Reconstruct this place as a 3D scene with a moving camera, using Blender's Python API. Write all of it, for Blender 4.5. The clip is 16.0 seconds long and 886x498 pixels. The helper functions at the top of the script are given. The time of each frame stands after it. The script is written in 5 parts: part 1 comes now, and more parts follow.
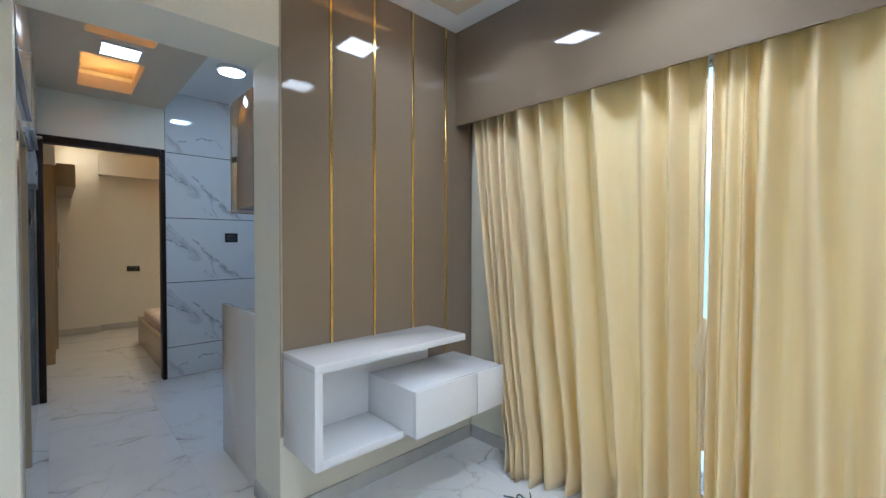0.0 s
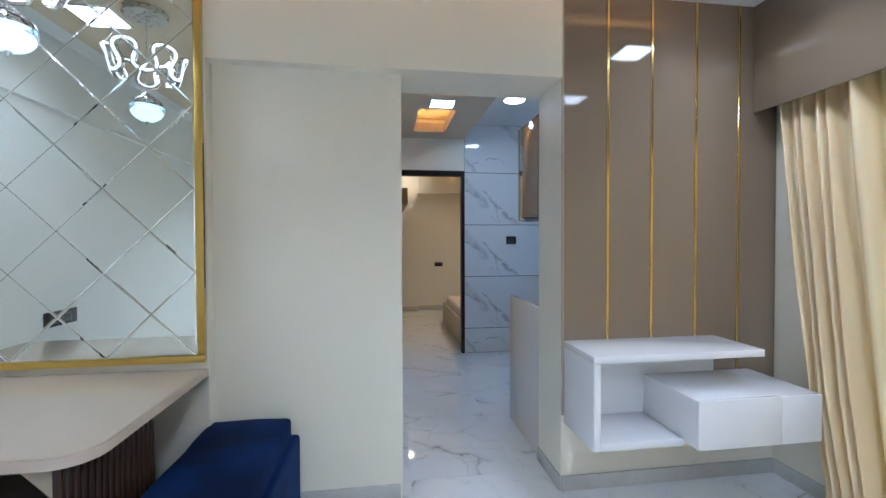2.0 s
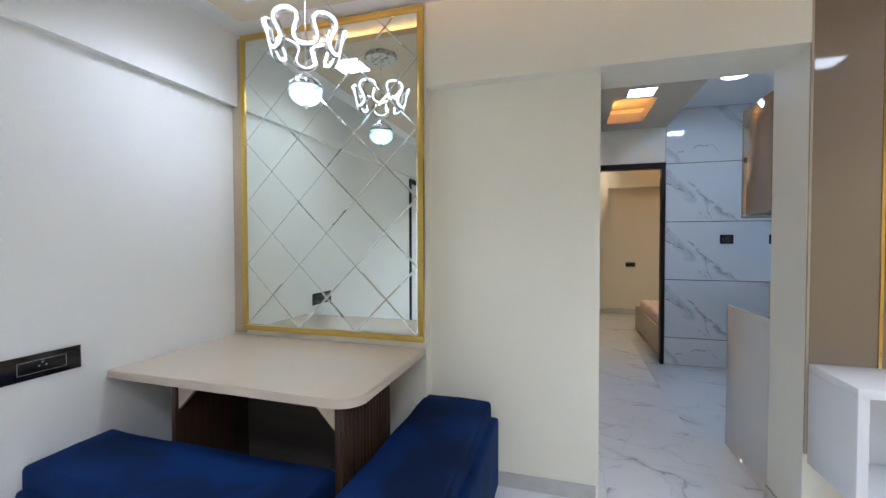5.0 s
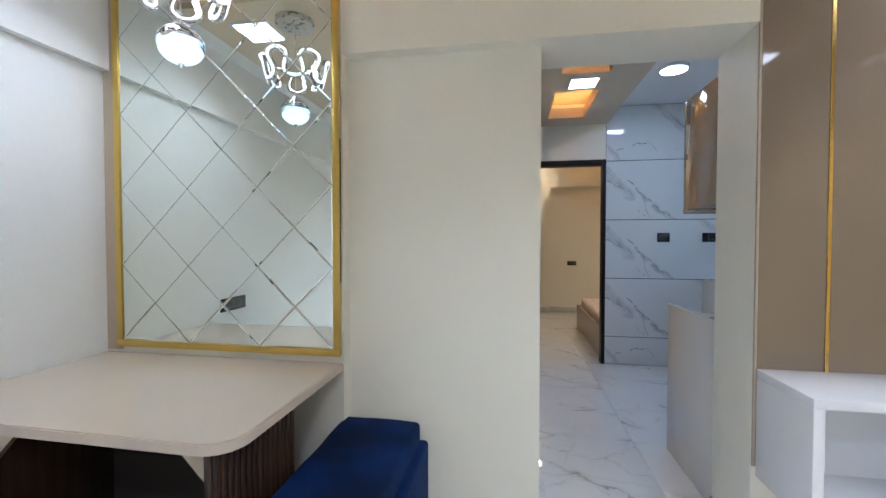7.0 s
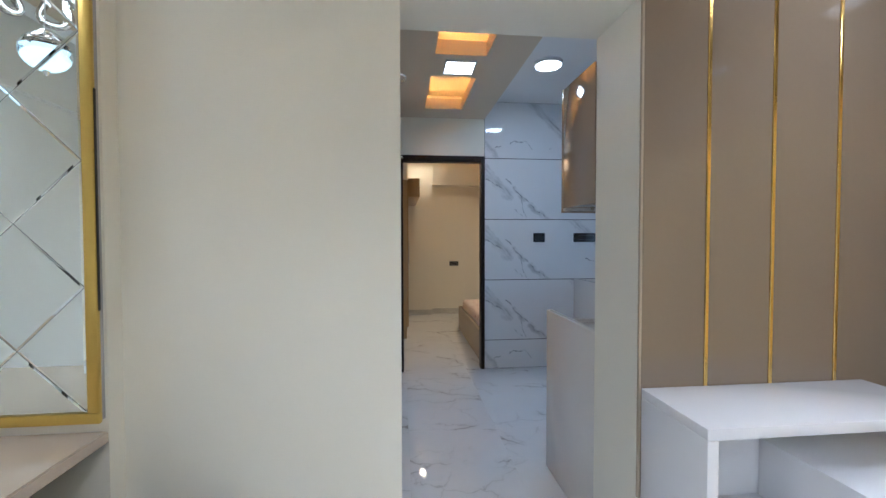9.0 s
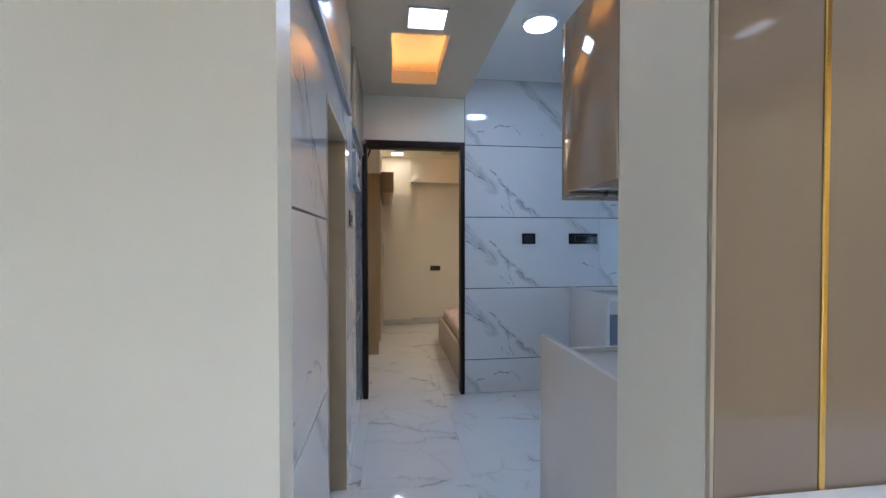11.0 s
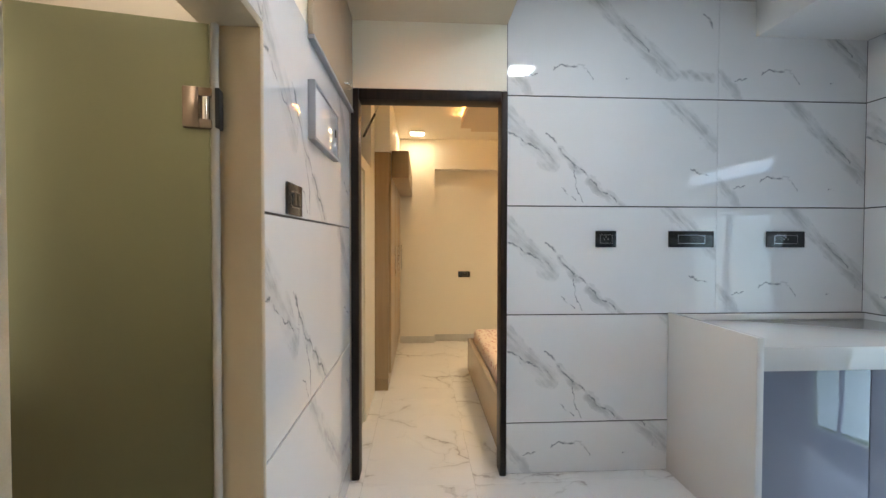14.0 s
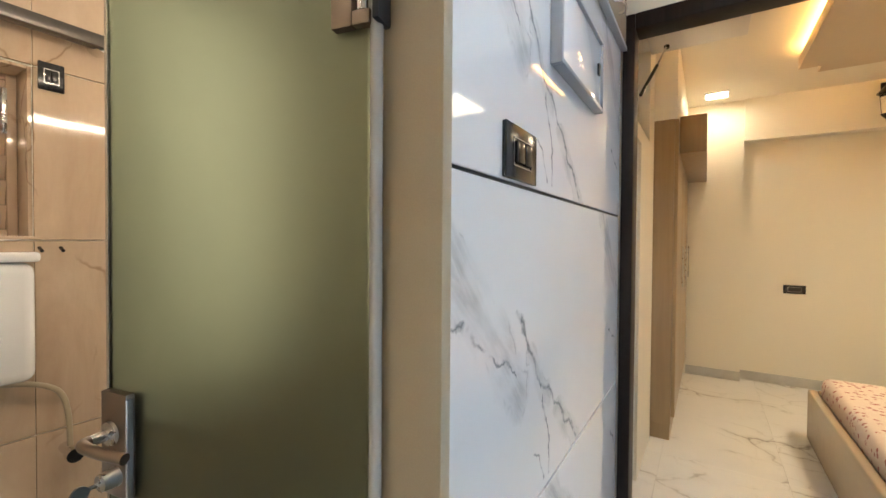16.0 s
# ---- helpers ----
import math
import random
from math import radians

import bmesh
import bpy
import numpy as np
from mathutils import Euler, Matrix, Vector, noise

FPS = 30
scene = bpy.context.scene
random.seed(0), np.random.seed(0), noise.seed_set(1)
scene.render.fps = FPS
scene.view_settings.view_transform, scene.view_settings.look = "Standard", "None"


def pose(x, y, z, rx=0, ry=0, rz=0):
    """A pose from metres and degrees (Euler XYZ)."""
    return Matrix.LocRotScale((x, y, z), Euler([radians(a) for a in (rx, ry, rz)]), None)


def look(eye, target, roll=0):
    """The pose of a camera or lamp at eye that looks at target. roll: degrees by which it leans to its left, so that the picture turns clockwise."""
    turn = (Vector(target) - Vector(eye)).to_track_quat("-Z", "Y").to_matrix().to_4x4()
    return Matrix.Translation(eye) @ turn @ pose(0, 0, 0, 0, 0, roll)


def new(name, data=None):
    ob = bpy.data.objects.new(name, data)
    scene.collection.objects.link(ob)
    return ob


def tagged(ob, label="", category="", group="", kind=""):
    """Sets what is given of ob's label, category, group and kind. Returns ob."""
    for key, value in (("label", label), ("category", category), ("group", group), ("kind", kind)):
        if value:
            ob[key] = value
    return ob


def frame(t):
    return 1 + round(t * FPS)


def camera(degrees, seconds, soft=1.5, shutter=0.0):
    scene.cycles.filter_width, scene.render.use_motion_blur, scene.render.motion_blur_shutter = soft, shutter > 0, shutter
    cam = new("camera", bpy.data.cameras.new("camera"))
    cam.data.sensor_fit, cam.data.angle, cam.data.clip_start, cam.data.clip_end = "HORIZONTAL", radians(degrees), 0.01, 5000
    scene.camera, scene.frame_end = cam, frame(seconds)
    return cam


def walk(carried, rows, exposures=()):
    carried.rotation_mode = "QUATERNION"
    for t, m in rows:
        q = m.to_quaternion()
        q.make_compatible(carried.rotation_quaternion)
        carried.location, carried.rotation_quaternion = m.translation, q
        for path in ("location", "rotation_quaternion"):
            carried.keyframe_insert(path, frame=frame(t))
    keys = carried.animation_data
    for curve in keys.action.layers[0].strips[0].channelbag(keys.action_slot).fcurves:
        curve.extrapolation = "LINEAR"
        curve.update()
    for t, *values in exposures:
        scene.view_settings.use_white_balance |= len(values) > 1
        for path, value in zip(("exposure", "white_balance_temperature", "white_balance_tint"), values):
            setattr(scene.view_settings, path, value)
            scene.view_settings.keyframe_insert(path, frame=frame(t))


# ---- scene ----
cam = camera(94.3, 16.0)
PATH = [
    (0, (0.075, 0.111, 1.285), (1.446, 1.567, 1.247), 0.1),
    (0.5, (0.009, 0.062, 1.291), (1.119, 1.726, 1.254), 0.0),
    (1, (-0.04, 0.017, 1.3), (0.794, 1.834, 1.256), -0.1),
    (1.5, (-0.076, -0.025, 1.298), (0.472, 1.898, 1.26), -0.1),
    (2, (-0.102, -0.071, 1.305), (0.177, 1.909, 1.268), -0.2),
    (2.5, (-0.119, -0.112, 1.318), (-0.087, 1.887, 1.274), -0.1),
    (3, (-0.147, -0.143, 1.322), (-0.339, 1.847, 1.275), -0.1),
    (3.5, (-0.163, -0.16, 1.316), (-0.546, 1.803, 1.274), -0.2),
    (4, (-0.177, -0.183, 1.319), (-0.711, 1.743, 1.274), -0.2),
    (4.2, (-0.186, -0.187, 1.32), (-0.763, 1.728, 1.273), -0.1),
    (6.3, (-0.161, 0.02, 1.304), (-0.689, 1.948, 1.255), -0.0),
    (6.5, (-0.161, 0.07, 1.294), (-0.635, 2.012, 1.247), -0.1),
    (7, (-0.142, 0.151, 1.3), (-0.472, 2.123, 1.251), -0.0),
    (7.5, (-0.117, 0.243, 1.295), (-0.285, 2.236, 1.248), -0.0),
    (8, (-0.1, 0.313, 1.298), (-0.115, 2.312, 1.25), 0.0),
    (8.5, (-0.066, 0.437, 1.302), (0.049, 2.433, 1.251), 0.0),
    (9, (-0.02, 0.6, 1.312), (0.186, 2.588, 1.259), -0.1),
    (9.2, (-0.018, 0.671, 1.319), (0.229, 2.654, 1.257), 0.1),
    (11.3, (0.196, 1.351, 1.29), (0.46, 3.333, 1.255), -0.1),
    (11.5, (0.191, 1.449, 1.301), (0.474, 3.428, 1.26), 0.2),
    (12, (0.239, 1.637, 1.304), (0.518, 3.617, 1.263), 0.2),
    (12.5, (0.267, 1.822, 1.291), (0.538, 3.803, 1.251), 0.1),
    (13, (0.275, 2.008, 1.29), (0.528, 3.991, 1.25), 0.2),
    (13.5, (0.295, 2.188, 1.297), (0.507, 4.176, 1.257), 0.1),
    (14, (0.338, 2.383, 1.304), (0.448, 4.38, 1.264), 0.1),
    (14.5, (0.345, 2.54, 1.292), (0.278, 4.538, 1.254), 0.1),
    (15, (0.311, 2.705, 1.287), (-0.022, 4.677, 1.247), 0.3),
    (15.5, (0.278, 2.838, 1.279), (-0.408, 4.717, 1.24), 0.4),
    (16, (0.24, 2.947, 1.272), (-0.838, 4.631, 1.237), 0.4),
]
EXPOSURE = [(0.0, 0.08, 5400, 9), (2.0, 0.2, 5200, 11.5), (3.5, 0.27, 5550, 13), (9.0, 0.28, 5500, 13.5), (11.5, 0.36, 5350, 14), (12.5, 0.55, 5850, 13.5), (13.2, 0.80, 6500, 13), (14.0, 1.1, 6850, 13), (14.6, 1.24, 6900, 12), (16.0, 1.28, 6350, 11)]
walk(cam, [(t, look(eye, target, roll)) for t, eye, target, roll in PATH], EXPOSURE)

# ---- light ----
world = bpy.data.worlds.new("sky")
scene.world = world
world.use_nodes = True
wn = world.node_tree.nodes
sky = wn.new("ShaderNodeTexSky")
sky.sky_type = "NISHITA"
sky.sun_disc = False
sky.sun_elevation, sky.sun_rotation = radians(42), radians(250)
wn["Background"].inputs["Strength"].default_value = 0.15
world.node_tree.links.new(sky.outputs[0], wn["Background"].inputs[0])
sun = new("sun", bpy.data.lights.new("sun", "SUN"))
sun.data.energy, sun.data.angle, sun.data.color = 2.5, radians(0.6), (1, 0.95, 0.88)
sun.matrix_world = look((-9, -3, 9), (-9 - math.sin(radians(250)), -3 - math.cos(radians(250)), 9 - 0.9))


def area(name, at, target, w, h, power, colour, spread=180):
    """A lamp's light: a rectangle that shines from at towards target."""
    ob = new(name, bpy.data.lights.new(name, "AREA"))
    ob.data.shape, ob.data.size, ob.data.size_y, ob.data.energy, ob.data.color = "RECTANGLE", w, h, power, colour
    ob.data.spread = radians(spread)
    ob.matrix_world = look(at, target)
    return ob


COOL, DAYLIGHT, WARM = (0.90, 0.95, 1.0), (0.43, 0.66, 1.0), (1.0, 0.79, 0.50)
# the last two are unseen lamps, added to brighten the partition wall
LIVING_LAMPS = [(1.47, 1.49, 3.6), (1.47, 0.61, 8.4), (-1.60, 1.43, 4.6), (0.1, -0.7, 22.0), (-0.4, -1.6, 16.0)]
for x, y, power in LIVING_LAMPS:
    area("lamp_or_fill_light", (x, y, 2.498), (x, y, 0), 0.19, 0.19, power, COOL, 140)
area("lamp_or_fill_light", (0.387, 3.42, 2.462), (0.387, 3.42, 0), 0.17, 0.15, 1.2, (0.70, 0.85, 1.0))
area("lamp_or_fill_light", (1.115, 3.69, 2.625), (1.115, 3.69, 0), 0.17, 0.17, 4.2, (0.62, 0.81, 1.0))
area("lamp_or_fill_light", (0.30, 7.33, 2.57), (0.30, 7.33, 0), 0.15, 0.15, 1.5, WARM)
# fill added under the bedroom ceiling island, without a fitting
area("lamp_or_fill_light", (1.6, 6.0, 2.44), (1.6, 6.0, 0), 0.5, 0.5, 10.8, WARM, 150)
area("lamp_or_fill_light", (-0.19, 3.35, 1.92), (-1.5, 3.35, 1.5), 1.6, 0.03, 4.0, (1.0, 0.80, 0.58))
# light of the added panel that brightens the frosted door from behind
area("lamp_or_fill_light", (-1.44, 3.80, 1.45), (-0.5, 3.40, 1.35), 0.50, 1.45, 2.0, (1.0, 0.90, 0.74))
area("window_light", (3.045, 3.48, 1.03), (0, 3.48, 0.75), 0.98, 1.80, 6.6, DAYLIGHT)
area("window_light", (2.235, 0.12, 1.1), (0, 0.12, 1.0), 2.5, 1.8, 14.5, (0.62, 0.80, 1.0))


# ---- materials ----
class Graph:
    def __init__(self, name):
        self.m = bpy.data.materials.new(name)
        self.m.use_nodes = True
        self.t = self.m.node_tree
        self.b = self.t.nodes["Principled BSDF"]

    def n(self, kind, **kw):
        node = self.t.nodes.new("ShaderNode" + kind)
        for k, v in kw.items():
            node.inputs[k].default_value = v
        return node

    def put(self, value, socket):
        if isinstance(value, (int, float, tuple)):
            socket.default_value = value
        else:
            self.t.links.new(value, socket)

    def math(self, op, a, b=0.0, clamp=False):
        node = self.t.nodes.new("ShaderNodeMath")
        node.operation, node.use_clamp = op, clamp
        self.put(a, node.inputs[0]), self.put(b, node.inputs[1])
        return node.outputs[0]

    def mix(self, f, a, b):
        node = self.t.nodes.new("ShaderNodeMix")
        node.data_type = "RGBA"
        self.put(f, node.inputs[0])
        self.put((*a, 1) if isinstance(a, tuple) else a, node.inputs[6])
        self.put((*b, 1) if isinstance(b, tuple) else b, node.inputs[7])
        return node.outputs[2]

    def ramp(self, v, lo, hi):
        node = self.n("MapRange")
        self.put(v, node.inputs[0])
        node.inputs[1].default_value, node.inputs[2].default_value = lo, hi
        return node.outputs[0]

    def noise(self, co, scale, detail=3.0, rough=0.55, distort=0.0):
        node = self.n("TexNoise", Scale=scale, Detail=detail, Roughness=rough, Distortion=distort)
        if co is not None:
            self.t.links.new(co, node.inputs["Vector"])
        return node.outputs["Fac"]

    def coords(self, which="Object"):
        return self.n("TexCoord").outputs[which]

    def scaled(self, co, s, move=None):
        node = self.n("Mapping")
        self.t.links.new(co, node.inputs["Vector"])
        node.inputs["Scale"].default_value = s
        if move is not None:
            self.put(move, node.inputs["Location"])
        return node.outputs[0]

    def bump(self, h, strength, dist=0.002):
        node = self.n("Bump", Strength=strength, Distance=dist)
        self.t.links.new(h, node.inputs["Height"])
        self.t.links.new(node.outputs[0], self.b.inputs["Normal"])

    def set(self, **kw):
        for k, v in kw.items():
            self.put((*v, 1) if isinstance(v, tuple) and len(v) == 3 else v, self.b.inputs[k.replace("_", " ")])
        return self.m


def paint(name, colour, rough=0.55, spread=0.05, metal=0.0, coat=0.0, bump=0.08, scale=9.0):
    """Paint, laminate or metal: a base colour with slow blotches, fine grain and uneven gloss."""
    g = Graph(name)
    co = g.coords()
    slow, fine = g.noise(co, scale * 0.15, 4), g.noise(co, scale * 25, 3)
    f = g.math("ADD", g.math("MULTIPLY", slow, 0.7), g.math("MULTIPLY", fine, 0.3))
    dark = tuple(c * (1 - spread) for c in colour)
    light = tuple(min(1, c * (1 + spread)) for c in colour)
    g.set(Base_Color=g.mix(g.ramp(f, 0.3, 0.7), dark, light), Metallic=metal, Coat_Weight=coat, Coat_Roughness=0.03)
    g.set(Roughness=g.math("ADD", rough * 0.85, g.math("MULTIPLY", g.noise(co, scale * 2, 3), rough * 0.3)))
    if bump:
        g.bump(g.noise(co, scale * 30, 2), bump, 0.001)
    return g.m


def wood(name, dark, light, rough=0.35, axis="z", coat=0.2):
    g = Graph(name)
    s = {"z": (30, 30, 1.5), "x": (1.5, 30, 30), "y": (30, 1.5, 30)}[axis]
    co = g.scaled(g.coords(), s)
    grain = g.noise(co, 1.0, 6, 0.6, 0.6)
    g.set(Base_Color=g.mix(g.ramp(grain, 0.3, 0.7), dark, light), Roughness=rough, Coat_Weight=coat, Specular_IOR_Level=0.2 + coat)
    g.bump(grain, 0.15, 0.0008)
    return g.m


def segment(g, u, w, a, b, width):
    """1 on the line from a to b in the plane (u, w), fading to 0 at width from it."""
    dx, dy = b[0] - a[0], b[1] - a[1]
    n2 = dx * dx + dy * dy
    pu, pw = g.math("SUBTRACT", u, a[0]), g.math("SUBTRACT", w, a[1])
    s = g.math("ADD", g.math("MULTIPLY", pu, dx / n2), g.math("MULTIPLY", pw, dy / n2), clamp=True)
    eu = g.math("SUBTRACT", pu, g.math("MULTIPLY", s, dx))
    ew = g.math("SUBTRACT", pw, g.math("MULTIPLY", s, dy))
    d = g.math("SQRT", g.math("ADD", g.math("MULTIPLY", eu, eu), g.math("MULTIPLY", ew, ew)))
    return g.math("SUBTRACT", 1.0, g.math("DIVIDE", d, width), clamp=True)


def wall_marble(name, across, bands, lines, flip=0.0):
    """White glazed tile with grey veins that run down to one side: bands (soft, streaked) and lines (thin, dark)."""
    g = Graph(name)
    co = g.coords()
    node = g.n("SeparateXYZ")
    g.t.links.new(co, node.inputs[0])
    u, w = node.outputs[across], node.outputs[2]
    if flip:
        u = g.math("SUBTRACT", flip, u)
    shake = g.math("MULTIPLY", g.math("SUBTRACT", g.noise(co, 6, 5, 0.6), 0.5), 0.11)
    shake2 = g.math("MULTIPLY", g.math("SUBTRACT", g.noise(co, 13, 4, 0.62), 0.5), 0.075)
    u2, w2 = g.math("ADD", u, shake), g.math("ADD", w, shake2)
    turn = g.n("VectorRotate")
    turn.rotation_type = "X_AXIS" if across else "Y_AXIS"
    turn.inputs["Angle"].default_value = 0.80 if across and not flip else -0.80
    g.t.links.new(co, turn.inputs["Vector"])
    streak = g.ramp(g.noise(g.scaled(turn.outputs[0], (5, 14, 30) if not across else (14, 5, 30)), 1.0, 5, 0.62, 0.4), 0.40, 0.58)
    patch = g.ramp(g.noise(co, 4.5, 3, 0.6), 0.30, 0.46)
    soft = 0.0
    for a, b, wd in bands:
        soft = g.math("MAXIMUM", soft, g.math("POWER", segment(g, u2, w2, a, b, wd), 0.65))
    rim = g.math("SUBTRACT", 1.0, g.math("DIVIDE", g.math("ABSOLUTE", g.math("SUBTRACT", soft, 0.34)), 0.10), clamp=True)
    rim = g.math("MULTIPLY", rim, g.ramp(g.noise(co, 17, 3), 0.52, 0.66))
    thin = 0.0
    for a, b, wd in lines:
        thin = g.math("MAXIMUM", thin, segment(g, u2, w2, a, b, wd))
    thin = g.math("MULTIPLY", thin, g.ramp(g.noise(co, 22, 2), 0.36, 0.56))
    cloud = g.ramp(g.noise(co, 2.4, 5), 0.42, 0.8)
    c = g.mix(g.math("MULTIPLY", cloud, 0.3), (0.77, 0.775, 0.78), (0.66, 0.675, 0.695))
    c = g.mix(g.math("MULTIPLY", g.math("MULTIPLY", soft, g.math("MULTIPLY", g.math("ADD", g.math("MULTIPLY", streak, 0.75), 0.25), patch)), 0.85), c, (0.42, 0.435, 0.445))
    c = g.mix(g.math("MULTIPLY", rim, 0.45), c, (0.27, 0.29, 0.31))
    c = g.mix(g.math("MULTIPLY", thin, 0.95), c, (0.16, 0.18, 0.20))
    g.set(Base_Color=c, Roughness=0.05, Coat_Weight=0.3, Coat_Roughness=0.02)
    g.bump(g.noise(co, 2.0, 2), 0.004, 0.003)
    return g.m


# two prints of the tile: one with branching veins, one with a broad band and a dark squiggle
BRANCHED = ([((0.0, 0.49), (0.24, 0.24), 0.060), ((0.30, 0.30), (0.40, 0.19), 0.026), ((0.46, 0.14), (0.64, 0.0), 0.034), ((0.92, 0.60), (1.2, 0.34), 0.050)],
            [((0.01, 0.40), (0.11, 0.345), 0.006), ((0.11, 0.345), (0.22, 0.28), 0.005), ((0.22, 0.40), (0.33, 0.26), 0.008), ((0.33, 0.26), (0.50, 0.12), 0.008), ((0.50, 0.12), (0.64, 0.01), 0.007),
             ((0.37, 0.20), (0.42, 0.02), 0.005), ((0.32, 0.10), (0.38, 0.03), 0.004), ((1.05, 0.22), (1.16, 0.17), 0.005)])
BANDED = ([((0.42, 0.60), (0.68, 0.36), 0.045), ((0.68, 0.36), (0.92, 0.14), 0.055), ((0.92, 0.14), (1.15, 0.12), 0.032), ((0.0, 0.15), (0.12, 0.02), 0.032)],
          [((0.26, 0.155), (0.31, 0.172), 0.008), ((0.31, 0.172), (0.43, 0.160), 0.010), ((0.43, 0.160), (0.48, 0.10), 0.006), ((1.12, 0.47), (1.17, 0.40), 0.009), ((0.10, 0.10), (0.16, 0.11), 0.005),
           ((0.66, 0.40), (0.80, 0.25), 0.005), ((0.66, 0.11), (0.70, 0.10), 0.007)])


def floor_marble(name):
    """Polished white floor tile crossed by a loose net of grey-brown veins; the print shifts from tile to tile."""
    g = Graph(name)
    co = g.coords()
    rnd = g.n("ObjectInfo").outputs["Random"]
    comb = g.n("CombineXYZ")
    g.put(g.math("MULTIPLY", rnd, 37.0), comb.inputs[0]), g.put(g.math("MULTIPLY", rnd, 91.0), comb.inputs[1])
    co = g.scaled(co, (1, 1, 1), comb.outputs[0])
    turn = g.n("VectorRotate")
    turn.rotation_type = "Z_AXIS"
    turn.inputs["Angle"].default_value = 0.30
    g.t.links.new(co, turn.inputs["Vector"])
    warp = g.n("TexNoise", Scale=3.2, Detail=5.0, Roughness=0.6)
    g.t.links.new(co, warp.inputs["Vector"])
    moved = g.n("VectorMath")
    moved.operation = "MULTIPLY_ADD"
    g.t.links.new(warp.outputs["Color"], moved.inputs[0])
    moved.inputs[1].default_value = (0.34, 0.34, 0.0)
    g.t.links.new(turn.outputs[0], moved.inputs[2])
    veins, halo = 0.0, 0.0
    for stretch, scale, width, gain in (((0.62, 1.35, 0), 1.45, 0.016, 1.0), ((0.8, 1.2, 0), 3.6, 0.018, 0.45)):
        net = g.n("TexVoronoi", Scale=scale)
        net.feature, net.voronoi_dimensions = "DISTANCE_TO_EDGE", "2D"
        g.t.links.new(g.scaled(moved.outputs[0], stretch), net.inputs["Vector"])
        keep = g.ramp(g.noise(co, 1.9, 3, 0.6), 0.44, 0.58)
        thick = g.math("MULTIPLY", g.math("ADD", g.math("MULTIPLY", g.noise(co, 9, 3), 1.8), 0.1), width)
        v = g.math("SUBTRACT", 1.0, g.math("DIVIDE", net.outputs["Distance"], thick), clamp=True)
        veins = g.math("MAXIMUM", veins, g.math("MULTIPLY", g.math("MULTIPLY", v, keep), gain))
        near = g.math("SUBTRACT", 1.0, g.math("DIVIDE", net.outputs["Distance"], width * 5.5), clamp=True)
        halo = g.math("MAXIMUM", halo, g.math("MULTIPLY", g.math("MULTIPLY", near, keep), gain))
    c = g.mix(g.math("MULTIPLY", g.ramp(g.noise(co, 2.0, 5, 0.6), 0.35, 0.75), 0.4), (0.80, 0.80, 0.795), (0.66, 0.67, 0.68))
    c = g.mix(g.math("MULTIPLY", halo, 0.30), c, (0.45, 0.43, 0.41))
    c = g.mix(g.math("MULTIPLY", veins, 0.75), c, (0.24, 0.22, 0.20))
    g.set(Base_Color=c, Roughness=0.045, Coat_Weight=0.2, Coat_Roughness=0.02)
    g.bump(g.noise(co, 1.5, 2), 0.03, 0.004)
    return g.m


def glow(name, colour, strength):
    g = Graph(name)
    g.set(Base_Color=(0.8, 0.8, 0.8), Emission_Color=colour, Emission_Strength=strength)
    return g.m


WHITE = paint("white_wall_paint", (0.840, 0.800, 0.670), 0.42, 0.025, bump=0.12)
# the white wall paint again, tinted bluer for the cool light on it
WHITE_COOL_LIT = paint("white_paint_cool_lit", (0.81, 0.805, 0.77), 0.42, 0.025, bump=0.12)
CREAM = paint("cream_wall_paint", (0.80, 0.76, 0.66), 0.5, 0.02, bump=0.10)
CEIL = paint("ceiling_paint", (0.80, 0.79, 0.77), 0.6, 0.02)
BEIGE_CEIL = paint("beige_ceiling_paint", (0.64, 0.53, 0.38), 0.55, 0.03)
TAUPE = paint("taupe_gloss_panel", (0.232, 0.175, 0.120), 0.06, 0.03, coat=0.6, bump=0.015, scale=4)
BEIGE_GLOSS = paint("beige_gloss_laminate", (0.36, 0.275, 0.195), 0.07, 0.03, coat=0.6, bump=0.01, scale=4)
BEIGE_MATT = paint("beige_laminate", (0.48, 0.39, 0.28), 0.25, 0.04)
GOLD = paint("brushed_gold", (0.83, 0.58, 0.18), 0.18, 0.06, metal=1.0, scale=20)
GOLD_PAINT = paint("gold_painted_frame", (0.62, 0.43, 0.10), 0.33, 0.08, metal=0.75, scale=12)
CHROME = paint("chrome", (0.82, 0.82, 0.82), 0.08, 0.03, metal=1.0, bump=0)
BRONZE_STEEL = paint("dark_brushed_steel", (0.27, 0.22, 0.19), 0.3, 0.06, metal=1.0, bump=0.03, scale=20)
GUNMETAL = paint("gunmetal_steel", (0.13, 0.12, 0.115), 0.3, 0.06, metal=1.0, bump=0.02, scale=20)
STEEL = paint("brushed_steel", (0.55, 0.53, 0.50), 0.28, 0.06, metal=1.0, bump=0.03, scale=20)
WHITE_GLOSS = paint("white_gloss_laminate", (0.82, 0.82, 0.83), 0.12, 0.015, coat=0.4, bump=0.01)
STONE_WHITE = paint("cream_quartz", (0.72, 0.69, 0.65), 0.10, 0.02, coat=0.3, bump=0.01, scale=14)
TABLE_TOP = paint("beige_quartz", (0.58, 0.48, 0.375), 0.03, 0.03, coat=0.5, bump=0.01, scale=6)
JAMB = paint("beige_granite", (0.42, 0.35, 0.24), 0.3, 0.12, scale=16)
DOOR_FRAME = wood("dark_stained_frame", (0.010, 0.006, 0.005), (0.024, 0.014, 0.010), 0.45, "z", 0.0)
WALNUT = wood("dark_walnut", (0.018, 0.009, 0.005), (0.060, 0.030, 0.015), 0.4)
